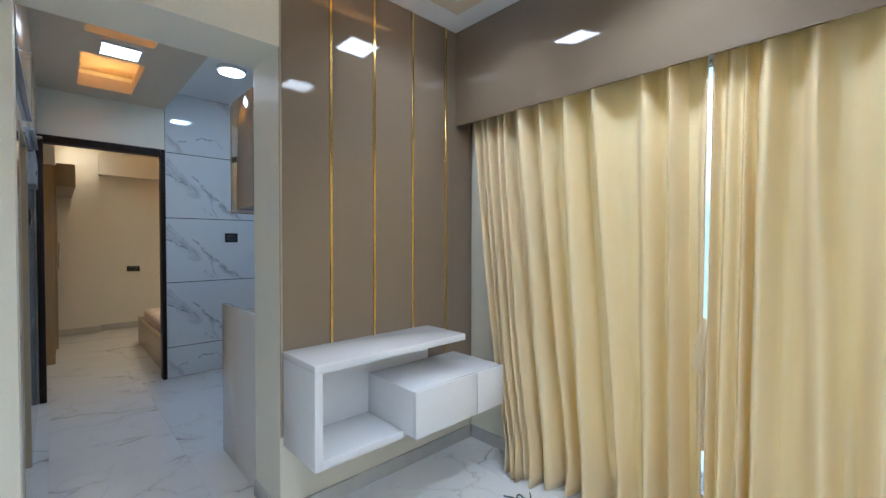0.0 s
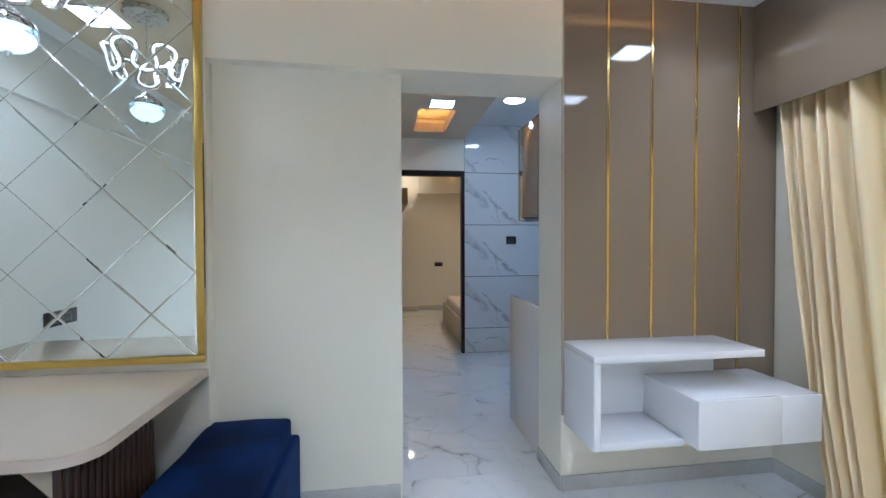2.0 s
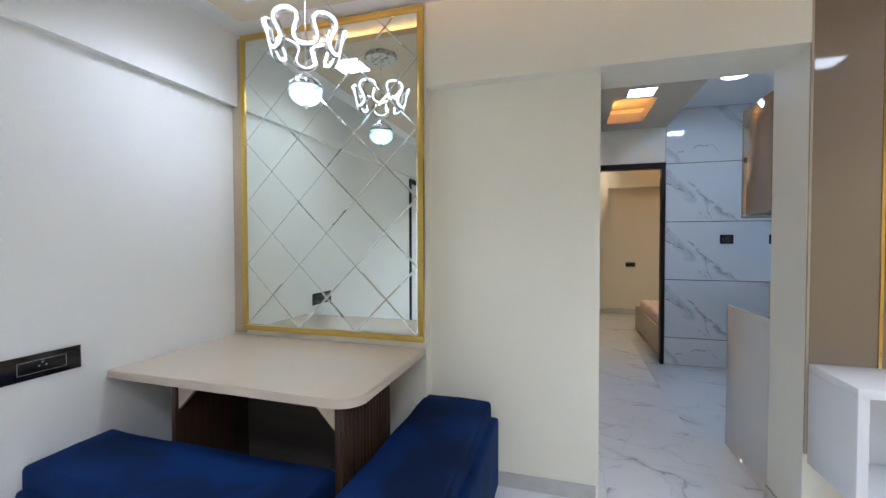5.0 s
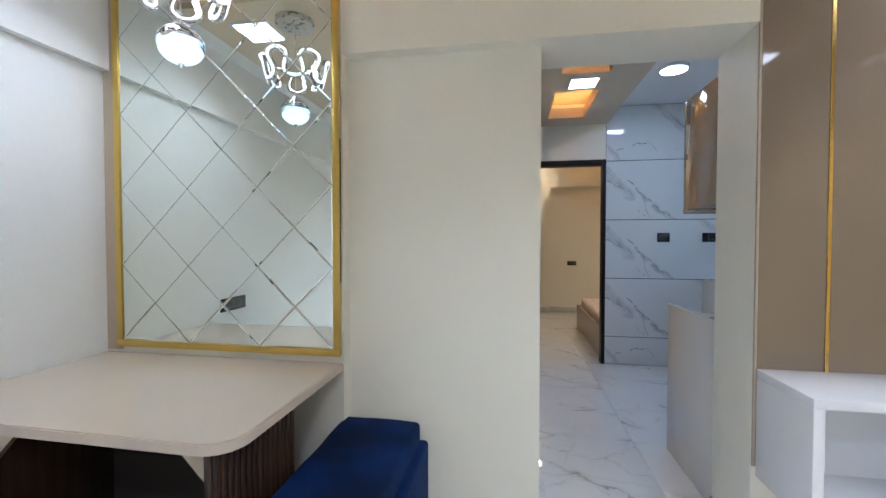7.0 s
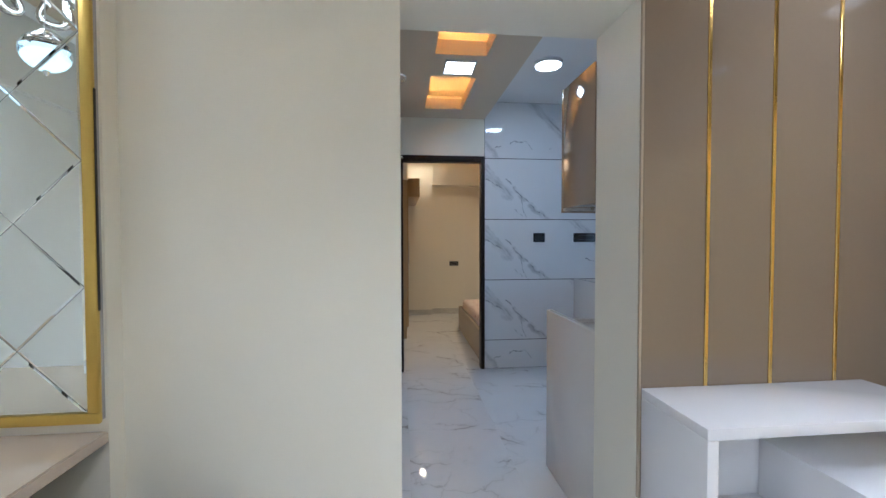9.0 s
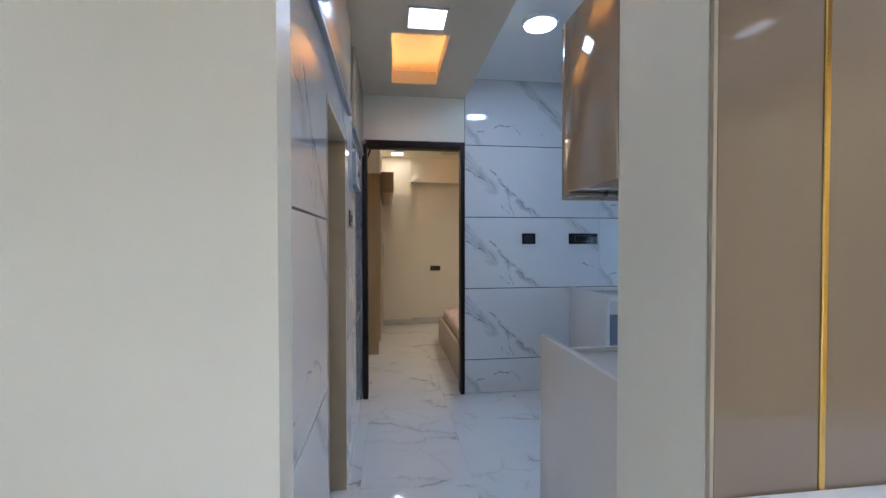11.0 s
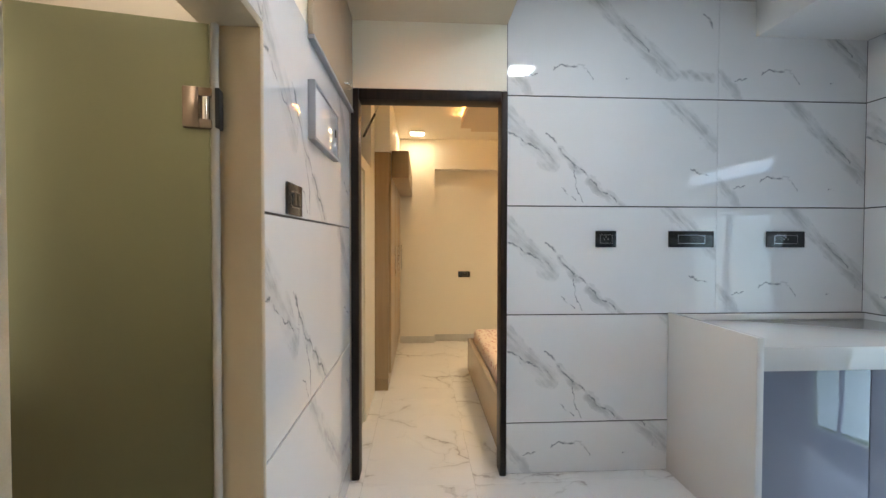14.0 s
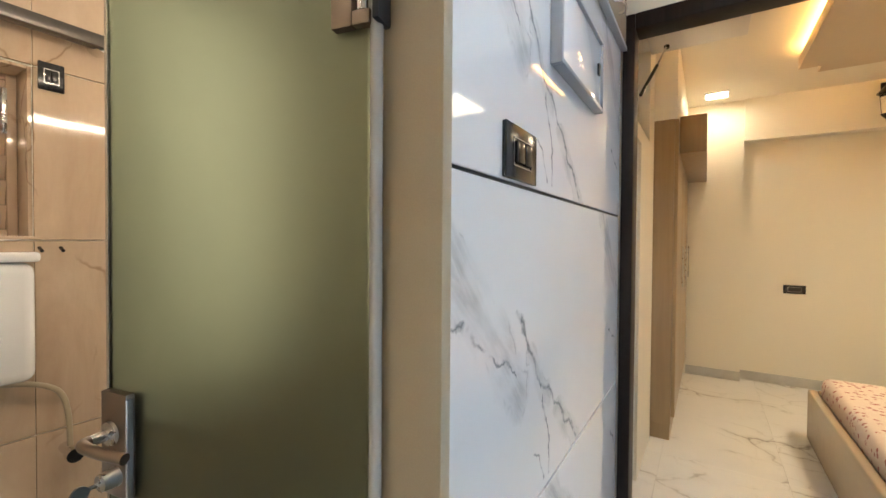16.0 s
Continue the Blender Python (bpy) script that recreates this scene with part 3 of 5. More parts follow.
for x, d in ((-1.0135, -1), (-1.791, 1)):
    bm = bmesh.new()
    a = [bm.verts.new((x + dx * d, y, z)) for y in (1.20, 1.22) for dx, z in ((0, 0.694), (0.11, 0.694), (0, 0.58))]
    bm.faces.new(a[:3]), bm.faces.new(a[3:])
    for i in range(3):
        bm.faces.new((a[i], a[(i + 1) % 3], a[3 + (i + 1) % 3], a[3 + i]))
    part("bracket", bm, BEIGE_MATT, table, "beige triangular bracket", False)


def cushioned_bench(lo, hi, label, lean):
    """An upholstered box bench with a cushion that overhangs its base."""
    t = thing("upholstered_bench", ((lo[0] + hi[0]) / 2, (lo[1] + hi[1]) / 2, 0), label, "bench", "navy benches round the table")
    bm = block((lo[0], lo[1], 0.335), (hi[0], hi[1], 0.458), 0.022, 4)
    bmesh.ops.subdivide_edges(bm, edges=[e for e in bm.edges if e.calc_length() > 0.2], cuts=14, use_grid_fill=True)
    for v in bm.verts:
        v.co.z += 0.007 * noise.noise(v.co * 5.5) * (v.co.z > 0.40)
        v.co.x += 0.003 * noise.noise(v.co * 9.0)
    part("seat_cushion", bm, VELVET, t, "navy velvet cushion with brushed pile")
    part("base", block((lo[0] + lean[0], lo[1] + lean[1], 0.0), (hi[0] + lean[2], hi[1] + lean[3], 0.372), 0.018, 3), VELVET, t)
    return t


cushioned_bench((-0.925, 0.72, 0), (-0.555, 1.998, 0), "navy blue velvet box bench standing against the partition wall", (0.02, 0.0, 0.038, 0.0))
cushioned_bench((-2.165, 0.845, 0), (-1.0, 1.185, 0), "navy blue velvet bench pushed under the dining table", (0.0, -0.02, -0.01, -0.01))

plate((XL, 0.925, 0.825), 0.27, 0.095, "x", "long black power socket plate on the white wall above the bench")

# pendant lamp: chrome canopy, three cords, a meandering lit ribbon and a glass globe
PC = Vector((-1.34, 1.495, 2.232))
pendant = thing("pendant_lamp", (PC.x, PC.y, 2.515), "chrome pendant lamp with a looping lit ribbon and glass globe", "pendant lamp")
part("canopy", rod(bmesh.new(), (PC.x, PC.y, 2.485), (PC.x, PC.y, 2.516), 0.105, 40), STEEL, pendant, "round chrome ceiling canopy")
for i in range(3):
    a = 2 * math.pi * i / 3 + 0.5
    part("cord", rod(bmesh.new(), (PC.x + 0.06 * math.cos(a), PC.y + 0.06 * math.sin(a), 2.49), (PC.x + 0.175 * math.cos(a), PC.y + 0.175 * math.sin(a), PC.z + 0.07), 0.0012, 6), STEEL, pendant)
part("globe_cord", rod(bmesh.new(), (PC.x, PC.y, 2.49), (PC.x, PC.y, 2.085), 0.0025, 8), STEEL, pendant)


def ribbon(offset, half, thick):
    pts = []
    n, N = 6, 300
    for i in range(N):
        t = 2 * math.pi * i / N
        th = t + 0.17 * math.sin(2 * n * t) - 0.44
        r = 0.166 + 0.018 * math.cos(n * t)
        pts.append(Vector((r * math.cos(th), r * math.sin(th), 0.066 * math.cos(n * t))) + PC)
    bm = bmesh.new()
    rings = []
    for i, p in enumerate(pts):
        tan = (pts[(i + 1) % N] - pts[i - 1]).normalized()
        out = Vector((p.x - PC.x, p.y - PC.y, 0)).normalized()
        side = tan.cross(out).normalized()
        c = p + out * offset
        rings.append([bm.verts.new(c + side * sx * half + out * so * thick) for sx, so in ((-1, -1), (1, -1), (1, 1), (-1, 1))])
    for i in range(N):
        a, b = rings[i], rings[(i + 1) % N]
        for k in range(4):
            bm.faces.new((a[k], a[(k + 1) % 4], b[(k + 1) % 4], b[k]))
    return bm


part("ribbon", ribbon(-0.012, 0.0120, 0.0095), FACETED, pendant, "faceted chrome ribbon", False)
part("led_ribbon", ribbon(0.0000, 0.0050, 0.0034), RING_LED, pendant, "glowing white light ribbon", False)
part("inner_led_ribbon", ribbon(-0.0225, 0.0026, 0.0020), RING_LED, pendant, "thin glowing inner light ribbon", False)
bm = bmesh.new()
bmesh.ops.create_uvsphere(bm, u_segments=40, v_segments=24, radius=0.078, matrix=Matrix.Translation((PC.x, PC.y, 2.01)) @ Matrix.Diagonal((1, 1, 0.9, 1)))
part("globe", bm, GLASS, pendant, "clear glass globe").visible_shadow = False
bm = bmesh.new()
bmesh.ops.create_uvsphere(bm, u_segments=32, v_segments=16, radius=0.058, matrix=Matrix.Translation((PC.x, PC.y, 1.992)) @ Matrix.Diagonal((1, 1, 0.50, 1)))
part("bulb", bm, glow("globe_bulb", (0.62, 0.86, 1.0), 1.5), pendant, "glowing cool white core")
bm = bmesh.new()
bmesh.ops.create_uvsphere(bm, u_segments=28, v_segments=20, radius=0.0735, matrix=Matrix.Translation((PC.x, PC.y, 2.01)) @ Matrix.Diagonal((1, 1, 0.9, 1)))
bmesh.ops.delete(bm, geom=[v for v in bm.verts if v.co.z < 2.018], context="VERTS")
for v in bm.verts:
    v.co += 0.004 * noise.noise(v.co * 90) * (v.co - Vector((PC.x, PC.y, 2.01))).normalized()
part("reflector_dome", bm, CHROME, pendant, "dimpled chrome dome inside the globe", False)
part("globe_cap", rod(bmesh.new(), (PC.x, PC.y, 2.066), (PC.x, PC.y, 2.09), 0.045, 24, 0.018), CHROME, pendant)
part("globe_tip", rod(bmesh.new(), (PC.x, PC.y, 1.925), (PC.x, PC.y, 1.942), 0.004, 12, 0.012), CHROME, pendant)

# taupe wall panels with gold strips
panel = thing("wall_panelling", (1.43, YW, 0.4), "glossy taupe wall panels divided by slim gold strips", "wall panel")
edges = [0.803, 1.050, 1.299, 1.557, 1.815, XR - 0.002]
for a, b in zip(edges, edges[1:]):
    part("panel", block((a + 0.007, YW, 0.40), (b - 0.007, YW + 0.011, 2.578), 0.0015, 1), TAUPE, panel)
for x in edges[1:-1]:
    part("gold_strip", block((x - 0.0068, YW - 0.004, 0.40), (x + 0.0068, YW + 0.011, 2.578), 0.002, 1), GOLD, panel, "polished gold strip")
part("edge_strip", block((0.8005, YW - 0.001, 0.40), (0.8095, YW + 0.011, 2.578), 0.001, 1), BEIGE_MATT, panel)

# hanging media shelf
tv = thing("media_shelf", (1.2, 1.93, 0.37), "white gloss wall-hung media shelf with open box and drawers", "tv unit")
TV0, TVF = 0.808, 1.622
part("top_shelf", block((TV0, TVF, 0.758), (1.664, YW - 0.005, 0.791), 0.002), WHITE_GLOSS, tv)
part("side_panel", block((TV0, TVF, 0.366), (TV0 + 0.034, YW - 0.005, 0.758), 0.002), WHITE_GLOSS, tv)
part("bottom_shelf", block((TV0 + 0.034, TVF, 0.366), (1.245, YW - 0.005, 0.40), 0.002), WHITE_GLOSS, tv)
part("back_panel", block((TV0 + 0.034, YW - 0.015, 0.40), (1.66, YW - 0.005, 0.757)), WHITE_GLOSS, tv, smooth=False)
body = part("drawer_box", block((1.247, 1.550, 0.388), (1.868, YW - 0.016, 0.602), 0.002), WHITE_GLOSS, tv)
part("drawer_front", block((1.247, 1.530, 0.386), (1.657, 1.549, 0.603), 0.002), WHITE_GLOSS, body)
part("drawer_front", block((1.661, 1.530, 0.386), (1.868, 1.549, 0.603), 0.002), WHITE_GLOSS, body)

# pelmet, curtain track and curtains
pel = thing("curtain_pelmet", (1.98, 0.0, 2.0), "glossy taupe pelmet box above the curtains", "pelmet")
part("face_board", block((1.90, YS + 0.002, 2.0), (1.918, YW - 0.002, 2.578), 0.002), TAUPE, pel)
part("top_board", block((1.918, YS + 0.002, 2.09), (XR - 0.001, YW - 0.002, 2.108)), TAUPE, pel, smooth=False)
part("track", block((1.945, YS + 0.05, 2.068), (1.985, 1.88, 2.089), 0.003), GREY_LINE, pel, "metal curtain track")


def drape(name, y0, y1, tight, part_tight, broad, seed, label, lean=0.0):
    """A hanging satin curtain between y0 and y1: tight gathers over its first part, broad soft pleats after."""
    rnd = random.Random(seed)
    ph = [rnd.uniform(0, 6.3) for _ in range(6)]
    nu, nv = (tight + broad) * 26, 44
    bm = bmesh.new()
    grid = []
    for j in range(nv + 1):
        f = j / nv
        z = 2.062 - (2.062 - 0.012) * f
        head = max(0.0, 1 - f / 0.13)
        hem = max(0.0, (f - 0.92) / 0.08)
        row = []
        for i in range(nu + 1):
            n = (tight + broad) * i / nu
            loose = min(1.0, max(0.0, n - tight + 0.5))
            s = part_tight * n / tight if n < tight else part_tight + (1 - part_tight) * (n - tight) / broad
            d = n + 0.16 * math.sin(1.7 * n + ph[0] + 1.1 * f) * loose + 0.10 * math.sin(3.1 * n + ph[1] - 1.6 * f)
            amp = (0.030 + 0.030 * loose) * (1 + 0.28 * math.sin(2.3 * n + ph[2] + 0.8 * f)) * (0.8 + 0.35 * f)
            w = math.sin(2 * math.pi * d)
            k = 1.4 + 0.5 * math.sin(1.3 * n + ph[3])
            flat = math.tanh(k * (w + 0.12)) / math.tanh(k)
            pinch = 2 * (0.5 + 0.5 * w) ** 2.2 - 1
            x = 1.986 - amp * ((1 - head) * (0.4 * flat + 0.6 * pinch) + head * pinch * 1.1)
            x += 0.010 * math.sin(0.8 * n + ph[4] + 3 * f) * f
            x += 0.006 * noise.noise(Vector((n * 2.6, f * 4, seed))) + 0.0025 * noise.noise(Vector((n * 6, f * 16, seed)))
            x -= 0.070 * (1 - loose) * min(1, 1.4 * f)
            crease = noise.noise(Vector((n * 1.9, f * 22, seed + 3)))
            x += hem * (0.026 * crease - 0.035 - 0.015 * math.sin(2.9 * n + ph[5]))
            e0 = y0 - lean * f ** 1.2
            y = e0 + (y1 - e0) * s + 0.010 * hem * crease
            row.append(bm.verts.new((min(x, 2.045), y, z + hem * 0.012 * math.sin(2.1 * n + ph[1]))))
        grid.append(row)
    for j in range(nv):
        for i in range(nu):
            bm.faces.new((grid[j][i], grid[j][i + 1], grid[j + 1][i + 1], grid[j + 1][i]))
    t = thing(name, (1.97, (y0 + y1) / 2, 0), label, "curtain", "satin curtains at the window")
    ob = part("cloth", bm, SATIN, t)
    so = ob.modifiers.new("cloth", "SOLIDIFY")
    so.thickness, so.offset = 0.0025, 0
    n = round(abs(y1 - y0) / 0.165)
    for i in range(n):
        y = y0 + (y1 - y0) * (i + 0.5) / n
        part("hook", rod(bmesh.new(), (1.936, y, 2.006), (1.936, y, 2.03), 0.006, 10), CHROME, t, "small metal curtain hook")
    return t


drape("curtain", 1.845, 0.582, 5, 0.22, 6, 4, "golden satin curtain drawn across the window, gathered at its edge", 0.34)
drape("curtain", 0.574, -2.2, 3, 0.055, 19, 8, "golden satin curtain hanging to the floor in soft pleats")
tie = thing("curtain_tieback", (1.94, 0.59, 0.85), "knotted strip of curtain cloth at the gap", "tieback")
bm = bmesh.new()
rings = []
for j in range(37):
    z = 0.985 - 0.0145 * j
    if z > 0.80:
        swell = 0.25 + 0.75 * ((0.985 - z) / 0.185) ** 0.8
    else:
        swell = max(0.42, 1 - (0.80 - z) / 0.035 * 0.58) * (0.55 + 0.45 * min(1, (z - 0.44) / 0.2))
    ring = []
    for i in range(30):
        a = 2 * math.pi * i / 30
        r = swell * (1 + 0.30 * math.sin(4 * a + 16 * z) + 0.16 * math.sin(7 * a - 30 * z))
        ring.append(bm.verts.new((1.917 + 0.015 * r * math.cos(a), 0.580 + 0.018 * (swell - 0.42) + 0.021 * r * math.sin(a), z)))
    rings.append(ring)
for p, q in zip(rings, rings[1:]):
    for i in range(30):
        bm.faces.new((p[i], p[(i + 1) % 30], q[(i + 1) % 30], q[i]))
bm.faces.new(rings[0]), bm.faces.new(rings[-1])
part("knot", bm, SATIN, tie)

wire = thing("loose_cable", (1.76, 1.33, 0), "thin dark cable lying curled on the floor by the curtain", "cable")
tube("cable", [(1.70 + 0.10 * i / 7 + 0.02 * math.sin(i * 2.1), 1.36 - 0.07 * i / 7 + 0.03 * math.cos(i * 1.7), 0.0035) for i in range(8)], 0.003, BLACK, wire)

# living window behind the curtains
win = tagged(new("window_living"), "wide aluminium sliding window behind the curtains", "window", kind="structure")
for lo, hi in (((2.14, -1.2, 0.12), (2.18, 1.45, 0.17)), ((2.14, -1.2, 2.05), (2.18, 1.45, 2.10)), ((2.14, -1.2, 0.17), (2.18, -1.15, 2.05)), ((2.14, 1.40, 0.17), (2.18, 1.45, 2.05)), ((2.14, 0.25, 0.17), (2.18, 0.31, 2.05))):
    part("window_frame", block(lo, hi, 0.004), GREY_LINE, win)
for y0, y1 in ((-1.15, 0.25), (0.31, 1.40)):
    part("pane", block((2.157, y0, 0.17), (2.163, y1, 2.05)), GLASS, win, smooth=False).visible_shadow = False

# the two added rear lamps get fittings like the others
for x, y, power in LIVING_LAMPS:
    square_lamp(x, y, 2.515, 0.20, LED, "square white recessed light in the beige ceiling panel")

edge = thing("cove_light", (-0.1, 1.67, 2.548), "dim amber strip light on the ceiling panel's edge", "cove light", "amber strip lights")
part("strip", block((-1.80, 1.664, 2.5485), (1.58, 1.674, 2.556)), glow("dim_amber_strip", (1.0, 0.55, 0.20), 7.0), edge, "glowing amber strip", False)

# entrance door in the living wall
ent = tagged(new("door_entrance"), "closed cream door in a dark stained frame", "door", kind="structure")
for lo, hi in (((XL - 0.10, -1.17, 0), (XL + 0.02, -1.12, 2.12)), ((XL - 0.10, -2.05, 0), (XL + 0.02, -2.0, 2.12)), ((XL - 0.10, -2.0, 2.07), (XL + 0.02, -1.17, 2.12))):
    part("door_frame", block(lo, hi, 0.004), DOOR_FRAME, ent)
part("door_leaf", block((XL - 0.06, -1.998, 0.006), (XL - 0.02, -1.172, 2.068), 0.003), WHITE_GLOSS, ent)
part("door_handle", rod(bmesh.new(), (XL - 0.02, -1.25, 1.0), (XL + 0.03, -1.25, 1.0), 0.012), STEEL, ent)

skirting("baseboard", (-0.52, YR - 0.012, 0), (-0.031, YR - 0.001, 0.078))
skirting("baseboard", (0.80, YW - 0.0, 0), (XR - 0.002, YW + 0.0115, 0.078))
skirting("baseboard", (XR - 0.012, 1.0, 0), (XR - 0.001, YW - 0.002, 0.078))
skirting("baseboard", (0.788, YW + 0.012, 0), (0.7995, YB, 0.078))

# ---- corridor ----
stone = tagged(new("door_bath_jamb"), "beige granite lining of the bathroom opening", "door frame", kind="structure")
part("jamb", block((-0.154, 3.380, 0), (XC + 0.002, 3.402, 1.806), 0.002), JAMB, stone)
part("jamb", block((-0.175, 2.757, 0), (XC + 0.002, 2.780, 1.806), 0.002), JAMB, stone)
part("lintel", block((-0.175, 2.757, 1.806), (XC + 0.002, 3.402, 1.826), 0.002), JAMB, stone)

# frosted glass door, open into the bathroom; built along -x from its hinge and then turned
gd = thing("glass_door", (-0.120, 3.372, 0), "frosted glass bathroom door standing open on steel hinges", "door")
HX, HY = -0.120, 3.372
pane = part("glass_pane", block((HX - 0.578, HY - 0.005, 0.012), (HX - 0.028, HY + 0.005, 1.80), 0.0015, 1), FROST, gd, "frosted greenish glass pane")
part("seal_strip", rod(bmesh.new(), (HX - 0.016, HY - 0.004, 0.012), (HX - 0.016, HY - 0.004, 1.80), 0.009, 14), SEAL, gd, "clear edge seal")
part("edge_strip", block((HX - 0.585, HY - 0.006, 0.012), (HX - 0.578, HY + 0.006, 1.80)), GREY_LINE, gd, smooth=False)
for z in (1.605, 0.28):
    bm = slab(bmesh.new(), (HX - 0.080, HY - 0.018, z - 0.046), (HX - 0.047, HY + 0.018, z + 0.046), 0.002)
    slab(bm, (HX - 0.0475, HY - 0.0175, z - 0.0455), (HX - 0.020, HY + 0.0175, z - 0.026), 0.002)
    slab(bm, (HX - 0.0475, HY - 0.0175, z + 0.026), (HX - 0.020, HY + 0.0175, z + 0.0455), 0.002)
    hg = part("hinge", bm, BRONZE_STEEL, gd, "brushed steel glass hinge with a notched plate")
    part("knuckle", rod(bmesh.new(), (HX - 0.034, HY - 0.006, z - 0.0255), (HX - 0.034, HY - 0.006, z + 0.0255), 0.0115), CHROME, hg)
    part("leaf_plate", block((HX - 0.012, HY - 0.024, z - 0.045), (HX - 0.002, HY + 0.014, z + 0.045), 0.002), DARK, hg)
lock = part("lock_plate", block((HX - 0.578, HY - 0.020, 0.812), (HX - 0.508, HY + 0.020, 0.998), 0.003), BRONZE_STEEL, gd, "dark brushed steel lock case")
part("lock_edge", block((HX - 0.509, HY - 0.021, 0.812), (HX - 0.504, HY - 0.010, 0.990), 0.001), GREY_LINE, lock)
for side in (-1, 1):
    y = HY + side * 0.02
    part("rose", rod(bmesh.new(), (HX - 0.548, y, 0.925), (HX - 0.548, y + side * 0.006, 0.925), 0.021, 24), STEEL, lock)
    part("lever_neck", rod(bmesh.new(), (HX - 0.548, y, 0.925), (HX - 0.548, y + side * 0.034, 0.925), 0.0105), CHROME, lock)
    tube("lever_grip", [(HX - 0.548, y + side * 0.024, 0.925), (HX - 0.549, y + side * 0.040, 0.925), (HX - 0.542, y + side * 0.049, 0.925), (HX - 0.515, y + side * 0.051, 0.924), (HX - 0.475, y + side * 0.049, 0.922), (HX - 0.440, y + side * 0.043, 0.920)], 0.0095, BRONZE_STEEL, lock)
    part("thumb_turn", rod(bmesh.new(), (HX - 0.535, y, 0.850), (HX - 0.535, y + side * 0.026, 0.850), 0.018, 24, 0.015), STEEL, lock)
part("key", block((HX - 0.536, HY - 0.066, 0.846), (HX - 0.534, HY - 0.046, 0.853), 0.0005), STEEL, lock, "steel key in the lock")
part("key_bow", rod(bmesh.new(), (HX - 0.5365, HY - 0.076, 0.847), (HX - 0.5335, HY - 0.076, 0.847), 0.014, 20), STEEL, lock)
part("key_ring", rod(bmesh.new(), (HX - 0.535, HY - 0.078, 0.834), (HX - 0.535, HY - 0.078, 0.818), 0.0015, 8), STEEL, lock)
part("key_tag", rod(bmesh.new(), (HX - 0.537, HY - 0.078, 0.803), (HX - 0.533, HY - 0.078, 0.803), 0.016, 24), GREY_LINE, lock, "small round silver key tag")
gd.matrix_world = Matrix.Translation((HX, HY, 0)) @ Matrix.Rotation(radians(11.5), 4, "Z")

# loft doors above the tiles
for y0, y1 in ((YB + 0.01, 3.55), (3.80, YF - 0.022)):
    loft = thing("loft_cabinet", (XC, (y0 + y1) / 2, 2.03), "beige loft cupboard door above the corridor tiles", "cabinet", "loft doors in the corridor")
    d = part("door", block((XC + 0.0005, y0, 2.001), (XC + 0.018, y1, 2.483), 0.002), BEIGE_MATT, loft)
    part("edge_trim", block((XC + 0.0005, y0, 1.984), (XC + 0.022, y1, 2.000), 0.002), FRAME_GREY, d, "grey metal edge trim")
    hy = y1 - 0.20 if y0 > 3 else y0 + 0.25
    tube("handle", [(XC + 0.018, hy - 0.045, 2.05), (XC + 0.046, hy - 0.045, 2.05), (XC + 0.046, hy + 0.045, 2.05), (XC + 0.018, hy + 0.045, 2.05)], 0.005, CHROME, d, "chrome bar handle")

db = thing("fuse_box", (XC, 3.995, 1.644), "white fuse box with a grey frame on the tiled wall", "fuse box")
part("box", block((XC, 3.800, 1.652), (XC + 0.018, 4.190, 1.838), 0.003), WHITE_GLOSS, db)
for lo, hi in (((XC, 3.792, 1.644), (XC + 0.026, 3.806, 1.846)), ((XC, 4.184, 1.644), (XC + 0.026, 4.198, 1.846)), ((XC, 3.806, 1.644), (XC + 0.026, 4.184, 1.656)), ((XC, 3.806, 1.834), (XC + 0.026, 4.184, 1.846))):
    part("frame", block(lo, hi, 0.003), FRAME_GREY, db)
part("latch", block((XC + 0.018, 4.145, 1.74), (XC + 0.023, 4.161, 1.77)), BLACK, db)
plate((XC, 3.627, 1.424), 0.138, 0.092, "x", "black switch plate with two rockers on the tiled wall", rockers=2)

# bedroom door frame and open leaf
bd = tagged(new("door_bedroom"), "dark stained bedroom door frame", "door frame", kind="structure")
part("frame_jamb", block((-0.034, YF - 0.02, 0), (0.008, YF + 0.085, 2.118), 0.004), DOOR_FRAME, bd)
part("frame_jamb", block((0.778, YF - 0.02, 0), (0.813, YF + 0.085, 2.118), 0.004), DOOR_FRAME, bd)
part("frame_head", block((0.008, YF - 0.02, 2.060), (0.778, YF + 0.085, 2.118), 0.004), DOOR_FRAME, bd)
leaf = thing("bathroom_door", (-0.075, 5.09, 0), "pale grey door recessed in the bedroom wall", "door")
part("leaf", block((-0.084, 4.846, 0.012), (-0.068, 5.334, 1.794), 0.002), FRAME_PALE, leaf)
part("door_handle", rod(bmesh.new(), (-0.068, 4.90, 0.98), (-0.035, 4.90, 0.98), 0.009), STEEL, leaf)
lf = thing("open_loft", (-0.06, 5.24, 1.88), "open loft cupboard with its flap propped up by a strut", "cabinet")
part("inner_box", block((-0.199, YF + 0.16, 1.885), (-0.185, 5.69, 2.415)), FRAME_PALE, lf, smooth=False)
flap = part("flap", block((-0.05, YF + 0.17, 2.392), (0.41, 5.69, 2.410), 0.003), FRAME_PALE, lf, "white flap raised level")
part("strut", rod(bmesh.new(), (-0.05, 5.24, 2.02), (0.0, 5.47, 2.24), 0.009, 12), BLACK, lf, "black gas strut")
part("strut_rod", rod(bmesh.new(), (0.0, 5.47, 2.24), (0.035, 5.60, 2.390), 0.005, 12), STEEL, lf)
part("strut_mount", rod(bmesh.new(), (0.035, 5.60, 2.375), (0.035, 5.60, 2.392), 0.014, 12), BLACK, lf)

